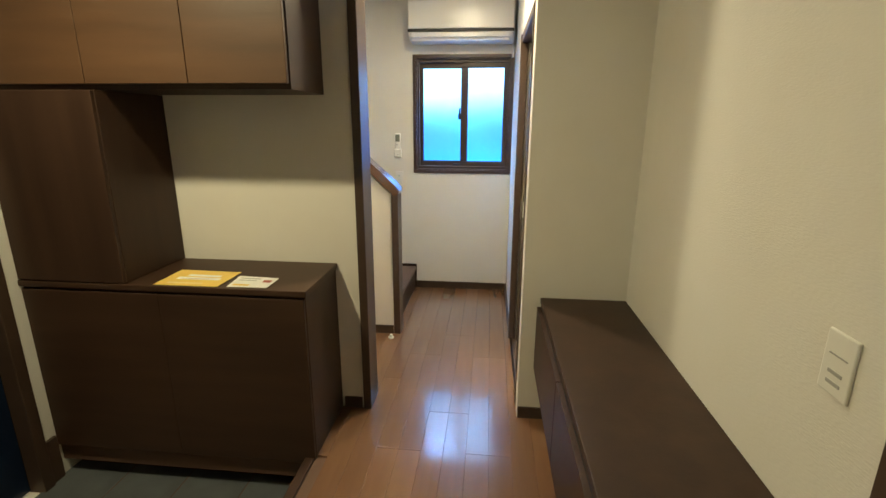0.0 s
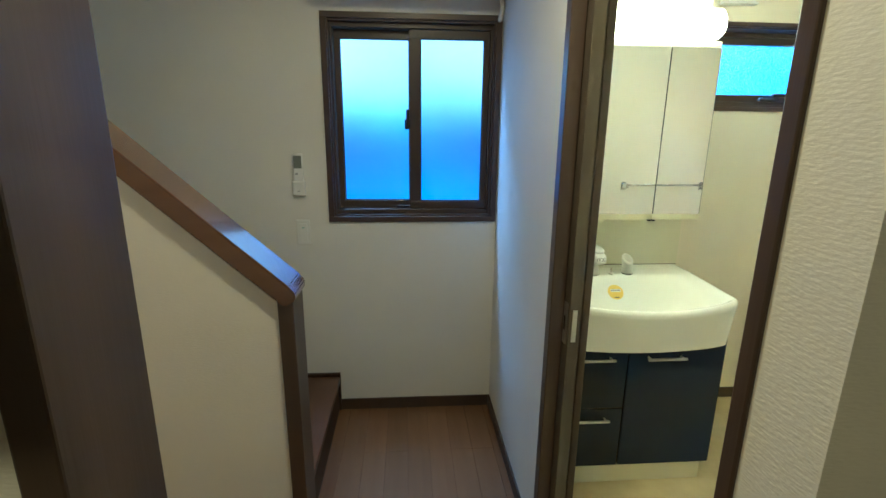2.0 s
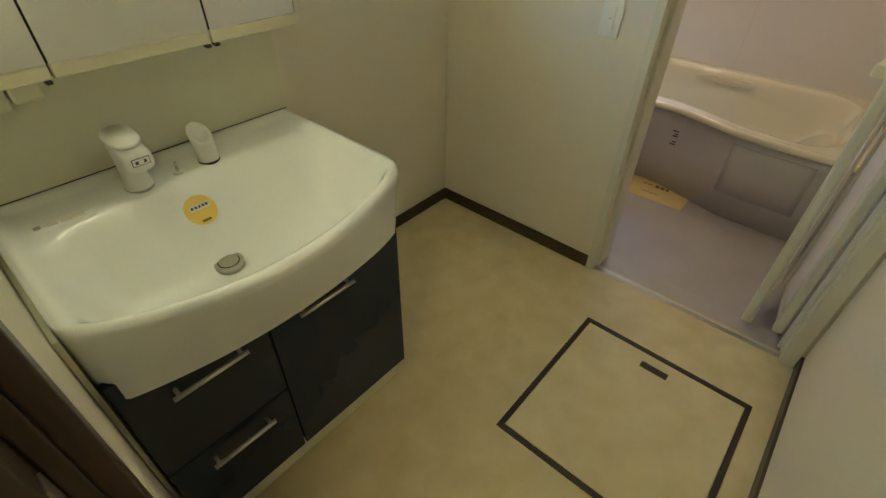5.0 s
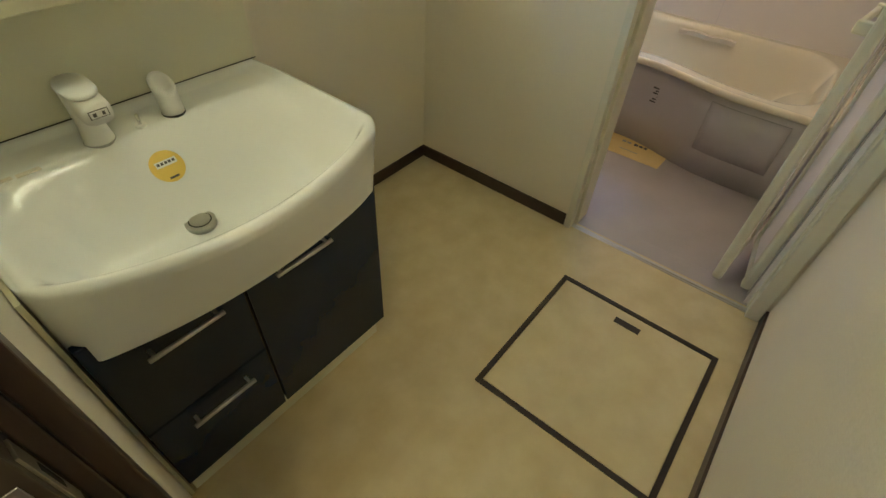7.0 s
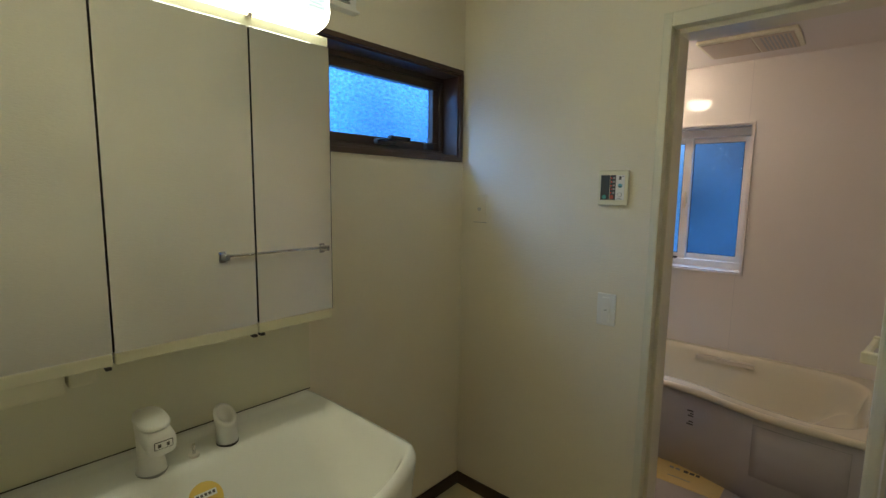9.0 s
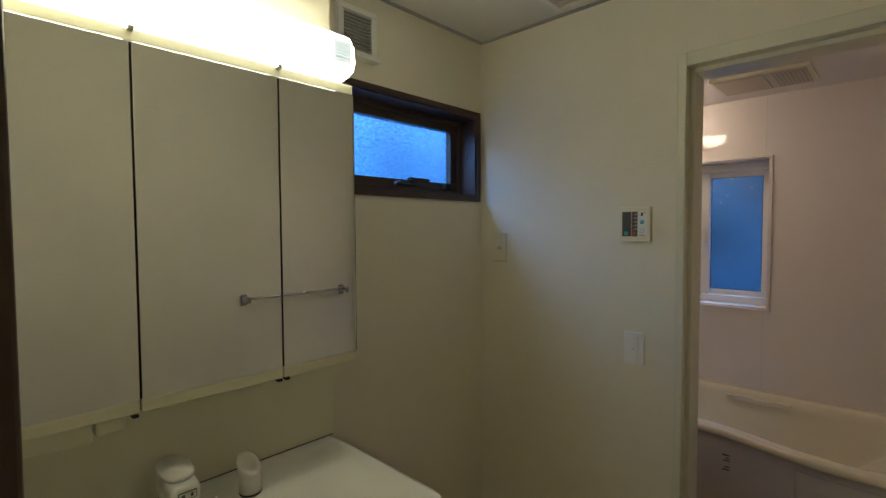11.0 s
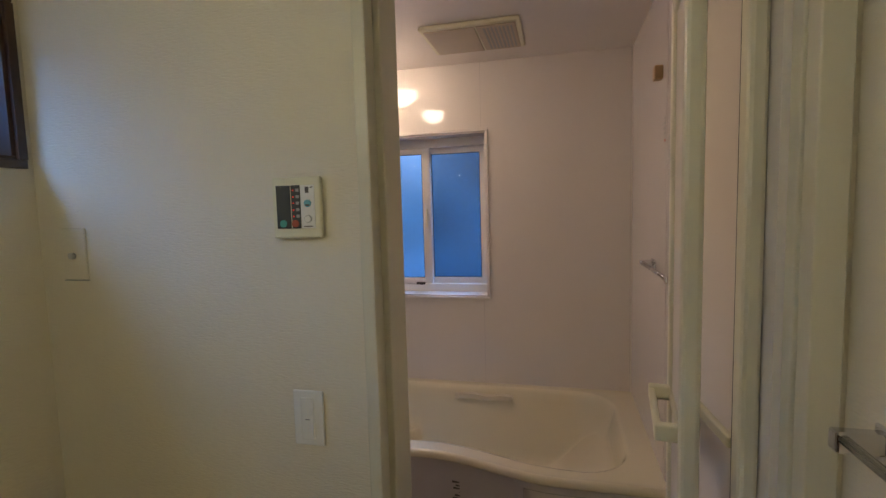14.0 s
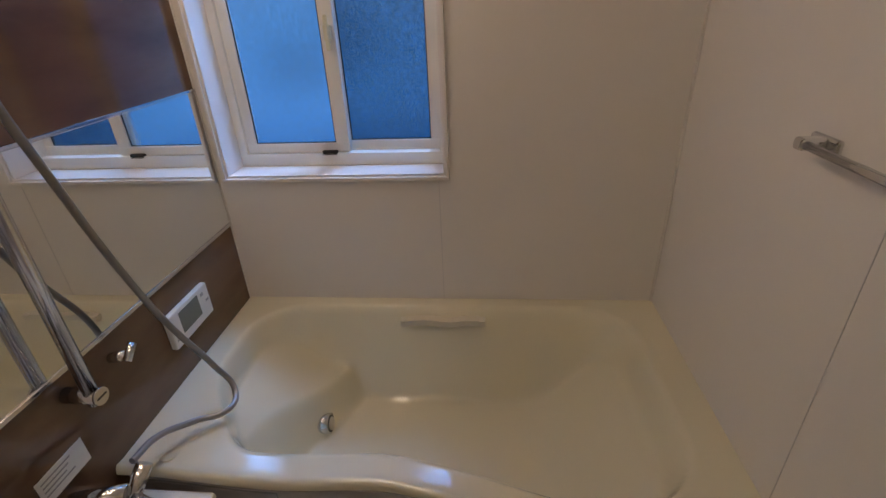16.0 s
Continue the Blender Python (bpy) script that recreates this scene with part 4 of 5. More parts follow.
for a, b in ((0.805, 1.0058), (1.0092, 1.2942), (1.2978, 1.5035)):
    d = boxes("mirror_door", MIRROR, [((a, 4.377, 1.1125), (b, 4.3955, 1.782))], 0.0012, mc)
boxes("door_gap", DARKEDGE, [((1.005, 4.390, 1.09), (1.010, 4.397, 1.79)), ((1.2935, 4.390, 1.09), (1.2985, 4.397, 1.79)), ((1.5037, 4.378, 1.113), (1.5052, 4.396, 1.782))], 0, mc)
boxes("door_catch", BLACKPL, [((0.992, 4.374, 1.081), (1.003, 4.392, 1.088)), ((1.281, 4.374, 1.081), (1.292, 4.392, 1.088)), ((1.300, 4.374, 1.081), (1.311, 4.392, 1.088))], 0.002, mc)
boxes("top_rail", IVORY, [((0.804, 4.380, 1.784), (1.503, 4.40, 1.806))], 0.002, mc)
boxes("socket_box", IVORY, [((0.815, 4.395, 1.048), (0.935, 4.498, 1.088)), ((0.938, 4.395, 1.056), (0.985, 4.498, 1.088))], 0.006, mc)
vl = thing("vanity_light", (VC, 4.42, 1.81), "lit white tube light with rounded diffuser", "wall light")
bm = bmesh.new()
prof = [(4.498, 1.815), (4.375, 1.815), (4.348, 1.828), (4.338, 1.852), (4.343, 1.895), (4.365, 1.922), (4.42, 1.932), (4.498, 1.932)]
v1 = [bm.verts.new((0.806, y, z)) for y, z in prof]
v2 = [bm.verts.new((1.488, y, z)) for y, z in prof]
bm.faces.new(v1)
bm.faces.new(v2[::-1])
for i in range(len(prof)):
    bm.faces.new((v1[i], v1[i - 1], v2[i - 1], v2[i]))
bmesh.ops.bevel(bm, geom=bm.edges[:], offset=0.008, segments=3, affect="EDGES")
ob_of("diffuser", mesh_of("diffuser", bm, TUBE, True), vl)
# no light source: emission stands in for the diffuser's light behind the label
boxes("caution_label", LAMP_LABEL_LIT, [((1.420, 4.3372, 1.842), (1.470, 4.3395, 1.895))], 0.0004, vl)
boxes("print", LAMP_PRINT_LIT, [((1.425, 4.3360, 1.884 - 0.008 * k), (1.465 - 0.006 * (k % 2), 4.3373, 1.887 - 0.008 * k)) for k in range(5)], 0, vl)
boxes("door_clip", SATIN, [((1.002, 4.366, 1.800), (1.013, 4.382, 1.808)), ((1.291, 4.366, 1.800), (1.302, 4.382, 1.808))], 0.001, vl)

# vents
wv = thing("wall_vent", (1.77, FAR, 2.02), "ivory louvered wall ventilation grille", "vent")
boxes("frame", WHITEPL, [((1.680, FAR - 0.022, 2.030), (1.842, FAR, 2.050)), ((1.680, FAR - 0.022, 2.176), (1.842, FAR, 2.195)), ((1.680, FAR - 0.022, 2.05), (1.702, FAR, 2.176)), ((1.820, FAR - 0.022, 2.05), (1.842, FAR, 2.176)), ((1.678, FAR - 0.04, 2.022), (1.844, FAR, 2.031))], 0.003, wv)
boxes("backing", DARKEDGE, [((1.702, FAR - 0.004, 2.05), (1.820, FAR - 0.002, 2.176))], 0, wv)
for k in range(11):
    boxes("slat", GREYINK, [((1.702, FAR - 0.017, 2.054 + 0.0113 * k), (1.820, FAR - 0.005, 2.0585 + 0.0113 * k))], 0, wv)
cv = thing("ceiling_vent", (2.28, 4.18, WC), "ivory ceiling exhaust fan grille with slots", "vent")
boxes("frame", WHITEPL, [((2.13, 4.05, WC - 0.014), (2.39, 4.075, WC)), ((2.13, 4.275, WC - 0.014), (2.39, 4.30, WC)), ((2.13, 4.075, WC - 0.014), (2.15, 4.275, WC)), ((2.37, 4.075, WC - 0.014), (2.39, 4.275, WC))], 0.004, cv)
boxes("backing", DARKEDGE, [((2.15, 4.075, WC - 0.004), (2.37, 4.275, WC - 0.001))], 0, cv)
for k in range(6):
    boxes("slat", GRILLE, [((2.152 + 0.037 * k, 4.076, WC - 0.013), (2.176 + 0.037 * k, 4.274, WC - 0.005))], 0.002, cv)

# wall fittings by the bath door
wc, P = wall_plate("water_heater_control", "x", WX1, 3.962, 4.066, 1.387, 1.507, "ivory water heater control panel with red indicator lights", (), "control panel", IVORY)
boxes("cover", IVORY, [(P(3.960, 0.004, 1.385), P(4.068, 0.016, 1.509))], 0.004, wc)
boxes("dark_panel", PANELGREY, [(P(4.004, 0.015, 1.405), P(4.024, 0.0172, 1.492)), (P(4.026, 0.015, 1.405), P(4.058, 0.0172, 1.492))], 0.0006, wc)
boxes("pale_panel", WHITEPAPER, [(P(3.972, 0.015, 1.405), P(4.003, 0.0172, 1.492))], 0.0006, wc)
boxes("led", LEDRED, [(P(4.018, 0.0170, 1.4285 + 0.013 * k), P(4.0205, 0.0178, 1.431 + 0.013 * k)) for k in range(5)], 0, wc)
boxes("level_mark", GREYINK, [(P(4.006, 0.0170, 1.427 + 0.013 * k), P(4.0135, 0.0176, 1.433 + 0.013 * k)) for k in range(5)], 0, wc)
for nm, m, yy, zz, r in (("button", TEAL, 4.043, 1.415, 0.0075), ("button", REDBTN, 4.016, 1.415, 0.0075), ("button", GREYINK, 3.987, 1.424, 0.0075), ("button", WHITEPL, 3.987, 1.424, 0.0064), ("button", BLUEINK, 3.987, 1.455, 0.0075)):
    d = 0.0205 if m is WHITEPL else 0.0195
    cyls(nm, m, [(P(yy, 0.015, zz), P(yy, d, zz), r)], wc, 20)
boxes("print", INK, [(P(3.984, 0.0170, 1.476), P(3.992, 0.0176, 1.488)), (P(3.975, 0.0170, 1.486), P(3.981, 0.0176, 1.488)), (P(3.982, 0.0170, 1.450), P(3.992, 0.0200, 1.453)), (P(3.978, 0.0170, 1.408), P(3.997, 0.0176, 1.410))], 0, wc)
e, P = wall_plate("light_switch", "x", WX1, 3.982, 4.052, 0.942, 1.062, "white wall light switch plate", ((0.3, 0.72, 0.12, 0.88),))
boxes("indicator", INK, [(P(4.012, 0.0104, 1.000), P(4.022, 0.0112, 1.0015))], 0, e)
e, P = wall_plate("wall_jack", "x", WX1, 4.577, 4.647, 1.293, 1.415, "cream blank wall plate with one small jack", (), "wall plate", WASH_PAPER)
cyls("jack", SATIN, [(P(4.612, 0.006, 1.350), P(4.612, 0.016, 1.350), 0.0075), (P(4.612, 0.016, 1.350), P(4.612, 0.0165, 1.350), 0.004)], e, 18)
# grey strip painted in as the shadow line below the plate
boxes("lower_edge", GREYINK, [(P(4.578, 0.0005, 1.2905), P(4.646, 0.0075, 1.2928))], 0, e)

# towel bar
tb = thing("towel_bar", (2.07, 3.05, 1.09), "chrome wall-mounted towel bar", "towel bar")
cyls("bar", CHROME, [((1.765, 3.108, 1.094), (2.365, 3.108, 1.094), 0.0075)], tb)
for x in (1.775, 2.352):
    boxes("bracket", CHROME, [((x - 0.012, 3.050, 1.072), (x + 0.012, 3.118, 1.104)), ((x - 0.018, 3.050, 1.055), (x + 0.018, 3.058, 1.112))], 0.004, tb)

# floor hatch
fh = thing("floor_hatch", (1.87, 3.43, 0), "square cream underfloor storage hatch with dark brown edge", "floor hatch")
HX0, HX1, HY0, HY1 = 1.562, 2.176, 3.128, 3.728
boxes("lid", HATCHLID, [((HX0 + 0.021, HY0 + 0.021, -0.01), (HX1 - 0.021, HY1 - 0.021, 0.0045))], 0.001, fh)
boxes("edge", HATCHTRIM, [((HX0, HY0, -0.01), (HX1, HY0 + 0.018, 0.006)), ((HX0, HY1 - 0.018, -0.01), (HX1, HY1, 0.006)), ((HX0, HY0 + 0.018, -0.01), (HX0 + 0.018, HY1 - 0.018, 0.006)), ((HX1 - 0.018, HY0 + 0.018, -0.01), (HX1, HY1 - 0.018, 0.006))], 0.001, fh)
boxes("pull", HATCHTRIM, [((2.085, 3.385, 0.0), (2.113, 3.480, 0.0065))], 0.001, fh)

# ---------------------------------------------------------------- bath door
bd = tagged(thing("door_frame_bath", (2.5, 3.5, 0), "cream painted bathroom door frame", "door frame"), kind="structure")
boxes("casing", DOORFRAME, [((WX1 - 0.014, 3.852, 0), (WX1 + 0.03, 3.880, 2.005)), ((WX1 - 0.014, 3.062, 0), (WX1 + 0.03, 3.110, 2.005)), ((WX1 - 0.014, 3.110, 1.960), (WX1 + 0.03, 3.852, 2.005))], 0.003, bd)
boxes("jamb", DOORFRAME, [((WX1 + 0.03, 3.838, 0.004), (2.585, 3.866, 1.985)), ((WX1 + 0.03, 3.094, 0.004), (2.545, 3.116, 1.985)), ((WX1 + 0.03, 3.116, 1.945), (2.585, 3.838, 1.985))], 0.003, bd)


def fold_leaf(a, b):
    """One leaf of the folding door, between two plan points."""
    a, b = Vector((*a, 0)), Vector((*b, 0))
    w = (b - a).length
    rot = Matrix.Translation(a) @ Matrix.Rotation(math.atan2((b - a).y, (b - a).x), 4, "Z")
    parts = []
    for nm, m, items, bev in (("stile", DOORFRAME, [((0, -0.018, 0.02), (0.042, 0.018, 1.925)), ((w - 0.030, -0.014, 0.02), (w, 0.014, 1.925)), ((0.042, -0.012, 0.02), (w - 0.036, 0.012, 0.07)), ((0.042, -0.012, 1.885), (w - 0.036, 0.012, 1.925)), ((0.042, -0.012, 0.93), (w - 0.036, 0.012, 0.96))], 0.009),
                              ("panel", ACRYLIC, [((0.038, -0.004, 0.065), (w - 0.032, 0.004, 1.89))], 0),
                              ("gasket", DARKEDGE, [((0.0425, -0.0135, 0.03), (0.047, 0.0135, 1.92))], 0)):
        bm = bmesh.new()
        for lo, hi in items:
            add_box(bm, lo, hi, bev)
        bmesh.ops.transform(bm, matrix=rot, verts=bm.verts[:])
        parts.append((nm, mesh_of(nm, bm, m)))
    return parts, rot, w


fdo = thing("folding_door", (2.66, 3.2, 0.0), "cream bi-fold bathroom door folded open", "door")
for (a, b), side in ((((2.545, 3.256), (2.885, 3.214)), 1), (((2.560, 3.148), (2.895, 3.178)), -1)):
    parts, rot, w = fold_leaf(a, b)
    for nm, me in parts:
        ob_of(nm, me, fdo).visible_shadow = nm != "panel"
    bm = bmesh.new()
    yo = 0.055
    if side == 1:
        add_box(bm, (0.06, 0.045, 0.945), (0.30, 0.060, 0.970), 0.005)
        add_box(bm, (0.055, 0.010, 0.940), (0.08, 0.060, 0.975), 0.004)
        add_box(bm, (0.285, 0.010, 0.940), (0.31, 0.060, 0.975), 0.004)
    else:
        add_box(bm, (0.045, 0.006, 0.938), (w - 0.04, 0.022, 0.963), 0.005)
    bmesh.ops.transform(bm, matrix=rot, verts=bm.verts[:])
    ob_of("pull_bar", mesh_of("pull_bar", bm, IVORY), fdo)

# ---------------------------------------------------------------- bathtub
TY0, TY1, TX1 = 3.129, 4.719, 4.2295


def tub_front(y):
    return 3.418 - 0.112 * (1 - smooth(3.50, 4.05, y)) + 0.012 * math.sin(y * 7.0) * smooth(3.9, 4.3, y)


def tub_z(x, y):
    xf = tub_front(y)
    f, bk = x - xf, TX1 - x
    lft, rgt = TY1 - y, y - TY0
    # rounded basin outline: signed distance to a soft rectangle
    fw = 0.085 + 0.17 * smooth(4.38, 4.68, y) - 0.01 * smooth(3.7, 3.4, y)
    inner = []
    for dist, w in ((f, fw), (bk, 0.055), (lft, 0.085), (rgt, 0.105)):
        inner.append(dist - w)
    r = 0.20
    m1, m2 = min(inner[0], inner[1]), min(inner[2], inner[3])
    if m1 < r and m2 < r:
        q = r - math.hypot(r - m1, r - m2)
    else:
        q = min(m1, m2)
    depth = 0.40 * smooth(-0.004, 0.12, q) ** 0.85
    # sloping shelf at the tap end with a curved drop to the well, long slope at the other end
    shelf = 0.09 + 0.15 * smooth(0.085, 0.40, lft)
    edge = 4.27 + 0.20 * smooth(4.12, 3.62, x) ** 0.8
    drop = 1 - smooth(edge - 0.045, edge + 0.04, y)
    left_cap = shelf + (0.40 - shelf) * drop
    right_cap = 0.14 + 0.26 * smooth(0.11, 0.50, rgt)
    depth = -math.log(sum(math.exp(-55 * d) for d in (depth, left_cap, right_cap))) / 55
    depth = max(depth, 0.0)
    return 0.421 - depth + 0.004 * smooth(0.02, 0.0, f)


bath = thing("bathtub", (3.8, 3.92, -0.045), "cream bathtub with curved rim and mauve-grey front apron", "bathtub")
NX, NY = 72, 170
bm = bmesh.new()
grid = []
for j in range(NY + 1):
    y = TY0 + (TY1 - TY0) * j / NY
    xf = tub_front(y)
    row = []
    for i in range(NX + 1):
        t = i / NX
        x = xf + (TX1 - xf) * t
        row.append(bm.verts.new((x, y, tub_z(x, y))))
    grid.append(row)
for j in range(NY):
    for i in range(NX):
        bm.faces.new((grid[j][i], grid[j][i + 1], grid[j + 1][i + 1], grid[j + 1][i]))
prev = [grid[j][0] for j in range(NY + 1)]
for dx, dz in ((-0.008, 0.006), (-0.011, 0.018), (-0.006, 0.030), (0.012, 0.036)):
    nxt = [bm.verts.new((grid[j][0].co.x + dx, grid[j][0].co.y, 0.421 - dz)) for j in range(NY + 1)]
    for j in range(NY):
        bm.faces.new((prev[j], prev[j + 1], nxt[j + 1], nxt[j]))
    prev = nxt
ob_of("tub", mesh_of("tub", bm, TUB, True), bath)


def apron_strip(name, m, ya, yb, z0, z1, off, n=30, taper=0.02):
    bm = bmesh.new()
    rows = []
    for z in (z0, z0 + (z1 - z0) * 0.5, z1):
        t = 1 - (z + 0.045) / 0.43
        rows.append([bm.verts.new((tub_front(ya + (yb - ya) * k / n) + 0.014 + off + taper * t, ya + (yb - ya) * k / n, z)) for k in range(n + 1)])
    for a in range(2):
        for k in range(n):
            bm.faces.new((rows[a][k], rows[a][k + 1], rows[a + 1][k + 1], rows[a + 1][k]))
    me = mesh_of(name, bm, m, True)
    o = ob_of(name, me, bath)
    md = o.modifiers.new("thick", "SOLIDIFY")
    md.thickness, md.offset = 0.006, 0.0
    return o


apron_strip("apron", SKIRT, TY0, TY1, -0.045, 0.389, 0.004)
for ya, yb in ((3.285, 3.640), (4.30, 4.68)):
    apron_strip("panel_groove", GREYINK, ya - 0.0012, yb + 0.0012, 0.0888, 0.3512, 0.0005, 12)
    apron_strip("access_panel", SKIRT, ya, yb, 0.090, 0.350, -0.0025, 12)
boxes("caution_print", INK, [((tub_front(3.92) + 0.013 + 0.02 * (1 - (z + 0.045) / 0.43), 3.885, z), (tub_front(3.92) + 0.022 + 0.02 * (1 - (z + 0.045) / 0.43), 3.885 + w, z + 0.006)) for z, w in ((0.29, 0.06), (0.275, 0.045), (0.262, 0.055), (0.245, 0.03), (0.23, 0.05), (0.215, 0.06))], 0, bath)
bm = bmesh.new()
for k in range(13):
    y0 = 3.760 + 0.025 * k
    zc = 0.374 + 0.004 * math.sin(k * 0.9)
    add_box(bm, (4.128, y0, zc - 0.014), (4.180, y0 + 0.0255, zc + 0.010), 0.0)
bmesh.ops.remove_doubles(bm, verts=bm.verts[:], dist=0.0006)
ob_of("grip_rail", mesh_of("grip_rail", bm, GRILLE), bath)
cyls("circulation_port", CHROME, [((3.900, 4.390, 0.070), (3.900, 4.338, 0.074), 0.038)], bath, 28)
cyls("port_gap", DARKEDGE, [((3.900, 4.339, 0.074), (3.900, 4.3365, 0.0742), 0.031)], bath, 28)
cyls("port_face", SATIN, [((3.900, 4.338, 0.074), (3.900, 4.333, 0.0745), 0.024)], bath, 28)
cyls("push_button", TUB, [((3.47, 4.60, 0.418), (3.47, 4.60, 0.426), 0.024)], bath, 28)

# accent wall fittings
bmr = thing("bath_mirror", (3.7, FAR, 0.757), "wide low bathroom mirror with chrome edge strips", "mirror")
boxes("glass", MIRROR, [((3.0, FAR - 0.006, 0.762), (4.212, FAR - 0.0005, 1.232))], 0.0008, bmr)
boxes("edge_strip", CHROME, [((3.0, FAR - 0.010, 0.750), (4.216, FAR - 0.0005, 0.762)), ((3.0, FAR - 0.010, 1.232), (4.216, FAR - 0.0005, 1.242))], 0.002, bmr)
bctl = thing("bath_remote_panel", (3.85, FAR, 0.55), "white bath remote control panel with grey display", "control panel")
boxes("body", WHITEPL, [((3.742, FAR - 0.022, 0.545), (3.957, FAR - 0.0005, 0.660))], 0.005, bctl)
boxes("display", LCD, [((3.790, FAR - 0.0235, 0.575), (3.895, FAR - 0.0215, 0.648))], 0.0008, bctl)
boxes("key", GREYINK, [((3.910, FAR - 0.0235, 0.63), (3.925, FAR - 0.0215, 0.64)), ((3.930, FAR - 0.0235, 0.60), (3.946, FAR - 0.0215, 0.608)), ((3.752, FAR - 0.0235, 0.60), (3.768, FAR - 0.0215, 0.606)), ((3.752, FAR - 0.0235, 0.57), (3.768, FAR - 0.0215, 0.576))], 0, bctl)
hk = thing("shower_hook", (3.55, FAR, 0.69), "chrome shower hook on brown panel", "hook")
cyls("stem", CHROME, [((3.545, FAR, 0.685), (3.550, FAR - 0.045, 0.690), 0.014), ((3.535, FAR - 0.05, 0.682), (3.572, FAR - 0.05, 0.712), 0.011)], hk)
sl = thing("shower_slide_bar", (3.41, 4.65, 0.69), "chrome vertical shower slide bar with bracket", "slide bar")
cyls("pole", CHROME, [((3.405, 4.655, 0.675), (3.405, 4.655, 1.95), 0.016)], sl, 28)
for z in (0.695, 1.93):
    cyls("bracket", CHROME, [((3.405, FAR, z), (3.405, 4.638, z), 0.019), ((3.405, 4.638, z), (3.405, 4.632, z), 0.021)], sl, 24)
boxes("bracket_slot", DARKEDGE, [((3.391, 4.6308, 0.6935), (3.419, 4.6322, 0.6965))], 0, sl)
cyls("slider", CHROME, [((3.405, 4.70, 1.62), (3.405, 4.585, 1.62), 0.021), ((3.405, 4.585, 1.62), (3.405, 4.578, 1.62), 0.015)], sl, 24)
sh = thing("hand_shower", (3.43, 4.56, 1.6), "hand shower with flexible grey hose", "shower")
HOSE_PTS = [(3.382, 4.575, 1.63), (3.379, 4.57, 1.576), (3.404, 4.575, 1.412), (3.471, 4.585, 1.177), (3.537, 4.59, 0.959), (3.637, 4.60, 0.709), (3.676, 4.548, 0.545), (3.669, 4.504, 0.462), (3.607, 4.493, 0.450), (3.545, 4.56, 0.465), (3.462, 4.60, 0.500), (3.372, 4.60, 0.520)]
tube("hose", HOSE, HOSE_PTS, 0.0085, sh, 14)
tube("grip", CHROME, [(3.382, 4.575, 1.60), (3.388, 4.57, 1.72), (3.395, 4.55, 1.84)], 0.0145, sh, 10)
cyls("spray_head", WHITEPL, [((3.395, 4.556, 1.835), (3.395, 4.520, 1.815), 0.030, 0.046)], sh, 28)
mx = thing("bath_mixer_tap", (3.32, 4.62, 0.42), "chrome bath mixer tap with lever", "faucet")
cyls("body", CHROME, [((3.30, FAR, 0.46), (3.32, 4.585, 0.475), 0.024), ((3.31, 4.585, 0.455), (3.372, 4.57, 0.515), 0.019), ((3.31, 4.585, 0.465), (3.315, 4.53, 0.405), 0.024)], mx, 24)
cyls("collar", BLACKPL, [((3.315, 4.53, 0.405), (3.318, 4.515, 0.390), 0.026)], mx, 24)
cn = thing("bath_counter", (3.2, 4.6, -0.045), "small white bathroom counter ledge", "counter")
boxes("ledge", WHITEPL, [((2.95, 4.44, 0.360), (3.395, FAR - 0.001, 0.388))], 0.008, cn)
boxes("front", BATHPANEL, [((2.96, 4.46, -0.045), (3.385, FAR - 0.001, 0.360))], 0.003, cn)
ls = thing("wall_label", (3.32, FAR, 0.53), "white printed caution label on brown panel", "label")
boxes("card", WHITEPAPER, [((3.255, FAR - 0.0016, 0.510), (3.385, FAR - 0.0003, 0.580))], 0, ls)
boxes("print", GREYINK, [((3.265, FAR - 0.0022, 0.565 - 0.012 * k), (3.345 - 0.01 * (k % 3), FAR - 0.0015, 0.569 - 0.012 * k)) for k in range(4)], 0, ls)

# right wall fittings
tr = thing("bath_towel_rail", (3.37, BY0, 1.19), "chrome bathroom towel rail", "towel bar")
cyls("bar", CHROME, [((3.135, BY0 + 0.048, 1.200), (3.590, BY0 + 0.048, 1.200), 0.008)], tr)
for x in (3.135, 3.585):
    boxes("bracket", CHROME, [((x - 0.040, BY0, 1.176), (x + 0.040, BY0 + 0.014, 1.214)), ((x - 0.014, BY0 + 0.010, 1.188), (x + 0.014, BY0 + 0.058, 1.212))], 0.006, tr)
sn = thing("wall_hook_cap", (3.50, BY0, 1.89), "small tan plastic cap on bathroom wall", "cap")
boxes("cap", TAN, [((3.475, BY0, 1.885), (3.520, BY0 + 0.030, 1.935)), ((3.520, BY0, 1.895), (3.530, BY0 + 0.022, 1.925))], 0.005, sn)
st = thing("wall_sticker", (3.44, BY0, 1.62), "small printed notice sticker on bathroom wall", "sticker")
boxes("print", GREYINK, [((3.430, BY0 + 0.0002, 1.735 - 0.018 * k), (3.455 + 0.012 * ((k * 5) % 3), BY0 + 0.0016, 1.742 - 0.018 * k)) for k in range(4)], 0, st)
boxes("mark", REDBTN, [((3.43, BY0 + 0.0002, 1.654), (3.444, BY0 + 0.0016, 1.664))], 0, st)

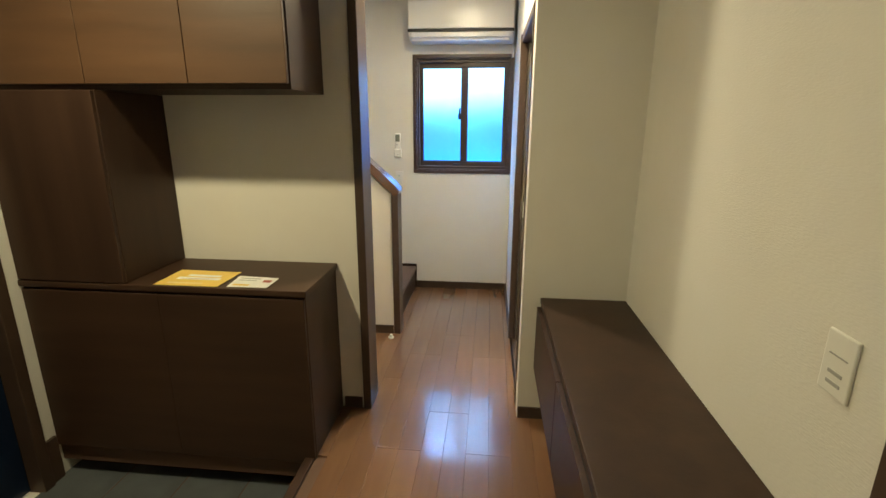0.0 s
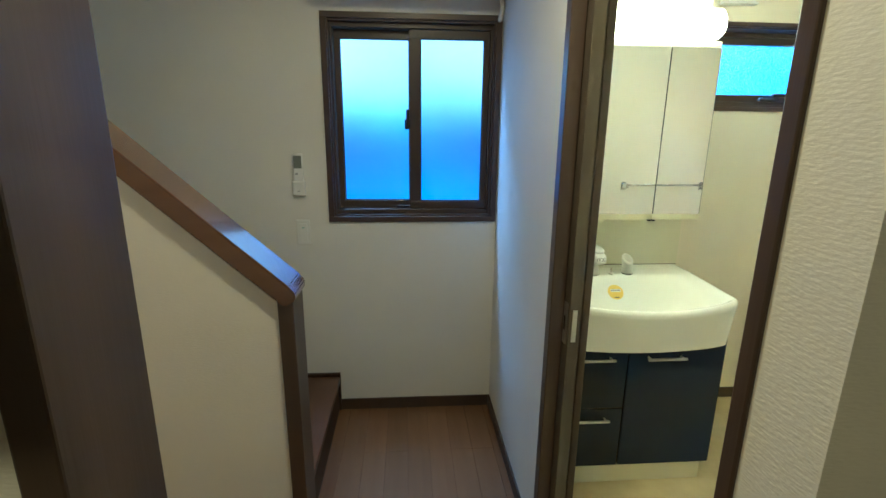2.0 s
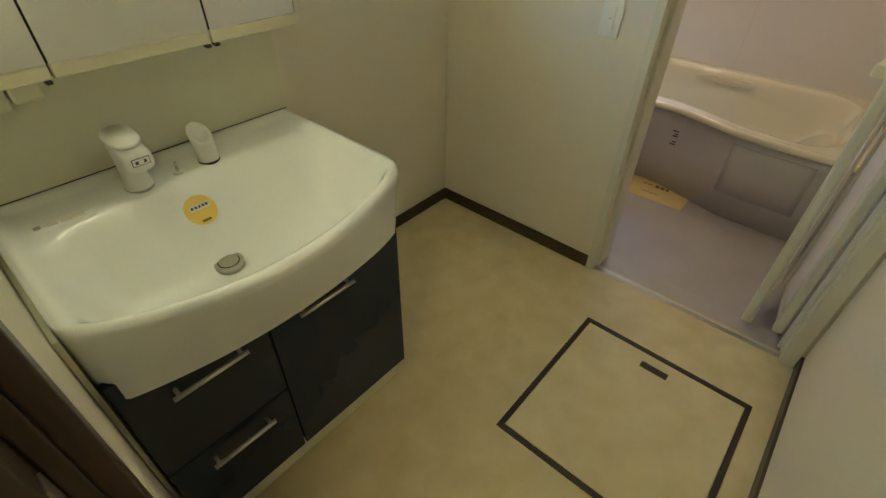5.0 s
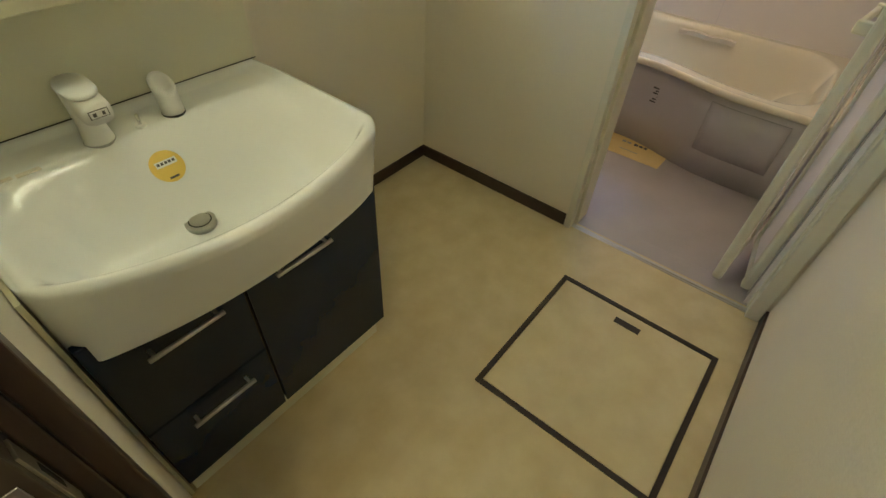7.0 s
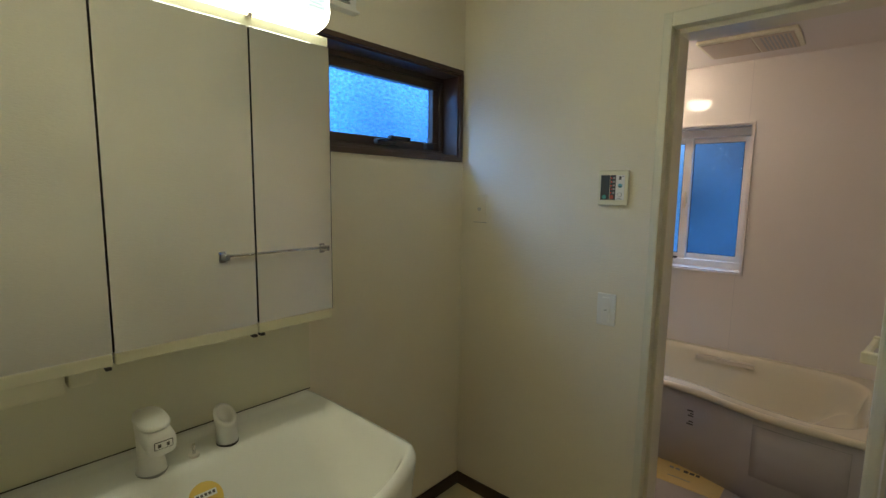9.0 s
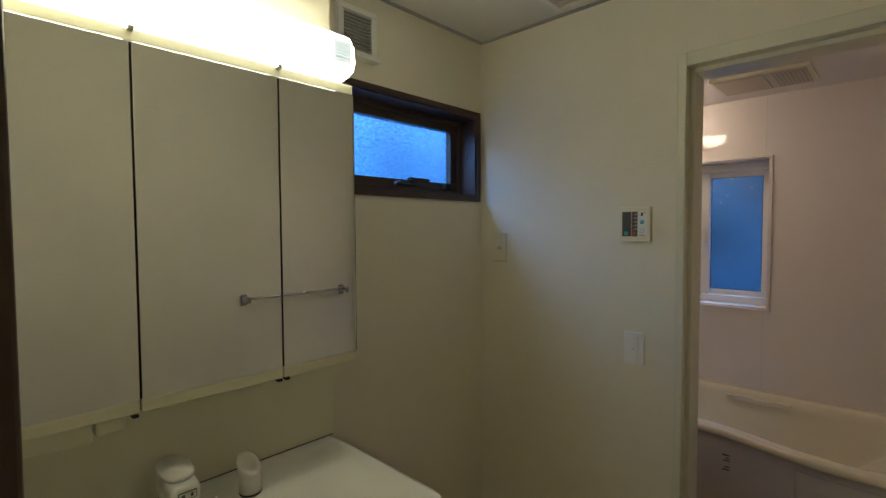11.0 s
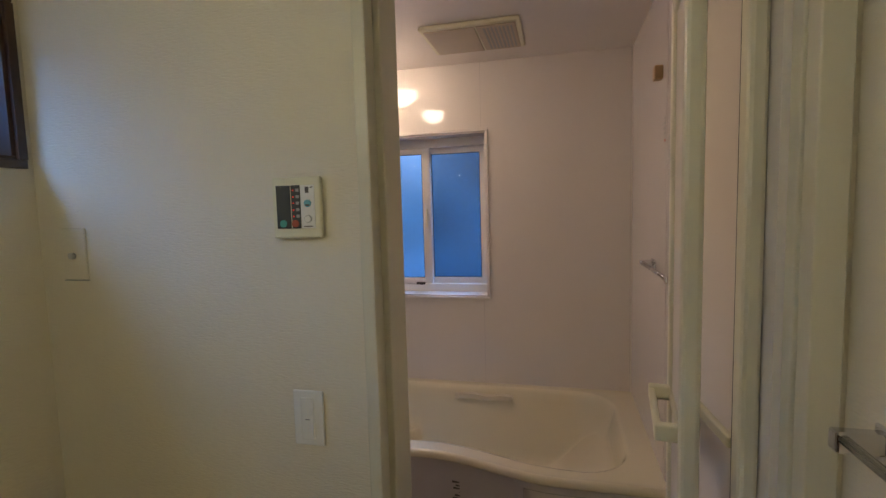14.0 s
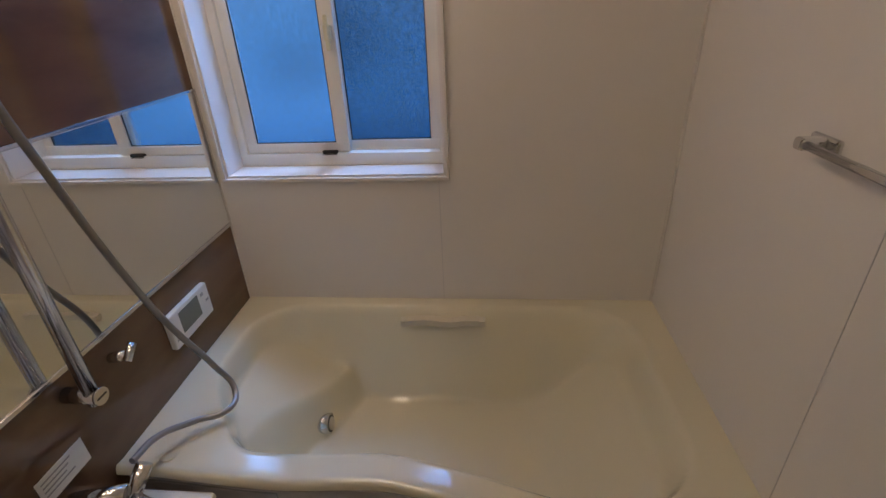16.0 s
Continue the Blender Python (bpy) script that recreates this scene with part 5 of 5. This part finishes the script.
# bath ceiling fan and lamp
bf = thing("bath_ceiling_fan", (3.78, 3.88, BC), "ivory bathroom ceiling fan with grille", "ceiling fan unit")
boxes("frame", IVORY, [((3.640, 3.655, BC - 0.022), (3.990, 4.100, BC))], 0.010, bf)
boxes("grille", FANPANEL, [((3.660, 3.675, BC - 0.027), (3.970, 3.845, BC - 0.021)), ((3.660, 3.852, BC - 0.027), (3.970, 4.080, BC - 0.021))], 0.003, bf)
for k in range(8):
    boxes("slot", GREYINK, [((3.68, 3.69 + 0.017 * k, BC - 0.0285), (3.95, 3.698 + 0.017 * k, BC - 0.0268))], 0, bf)
def dome_lamp(x, y):
    """A ceiling lamp with a white ring and a lit glass dome."""
    z = BC - 0.042
    e = thing("bath_lamp", (x, y, BC), "lit white dome lamp on bathroom ceiling", "ceiling light", "bathroom ceiling lamps")
    cyls("base", WHITEPL, [((x, y, z), (x, y, BC), 0.094, 0.098)], e, 40)
    bm = bmesh.new()
    bmesh.ops.create_uvsphere(bm, u_segments=32, v_segments=16, radius=0.090, matrix=Matrix.Translation((x, y, z)) @ Matrix.Diagonal((1, 1, 0.92, 1)))
    bmesh.ops.delete(bm, geom=[v for v in bm.verts if v.co.z > z + 0.001], context="VERTS")
    ob_of("dome", mesh_of("dome", bm, DOME, True), e)


dome_lamp(3.89, 4.48)
dome_lamp(3.22, 4.46)

sheet("bath_flyer", [(3.246, 4.085), (3.252, 3.740), (3.500, 3.738), (3.500, 4.120)], -0.045, PALEYEL, "pale yellow printed paper sheet on bath floor", "paper sheet",
      [(0.28, 0.34, 0.58, 0.65, GREYINK), (0.36, 0.42, 0.58, 0.65, GREYINK), (0.47, 0.53, 0.57, 0.66, INK), (0.55, 0.61, 0.57, 0.66, INK), (0.63, 0.68, 0.57, 0.66, INK), (0.3, 0.6, 0.27, 0.29, GREYINK)])

# ---------------------------------------------------------------- floor pieces last
rnd = random.Random(4)
PW = 0.101


def plank_mesh(w, ln):
    bm = bmesh.new()
    add_box(bm, (0.0003, 0.0003, -0.012), (w - 0.0003, ln - 0.0003, 0.0), 0.0008, 1)
    return mesh_of("plank", bm, PLANK)


cache = {}
x = -2.49
col = 0
while x < 1.147:
    w = min(PW, 1.147 - x)
    y0 = -0.8 if x > -0.225 else 2.46
    x1 = x + w
    y1 = FAR if x1 <= 0.80 else 2.93
    if x < -0.22 and x1 > -0.22:
        y0 = 2.46
    y = y0 - rnd.choice((0.0, 0.3, 0.6))
    while y < y1:
        a, b = max(y, y0), min(y + 0.909, y1)
        y += 0.909
        if b - a < 0.05:
            continue
        key = (round(w, 3), round(b - a, 3))
        if key not in cache:
            cache[key] = plank_mesh(w, b - a)
        p = ob_of("plank", cache[key], floor_hall)
        p.matrix_world = Matrix.Translation((x, a, 0.0))
    x += w
TS = 0.30
tile = None
for i in range(4):
    for j in range(12):
        if tile is None:
            bm = bmesh.new()
            add_box(bm, (0.0025, 0.0025, -0.01), (TS - 0.0025, TS - 0.0025, 0.006), 0.002, 1)
            tile = mesh_of("tile", bm, GENKAN)
        p = ob_of("tile", tile, floor_genkan)
        p.matrix_world = Matrix.Translation((-0.264 - TS * (i + 1), NEAR - TS * (j + 1), -0.200))
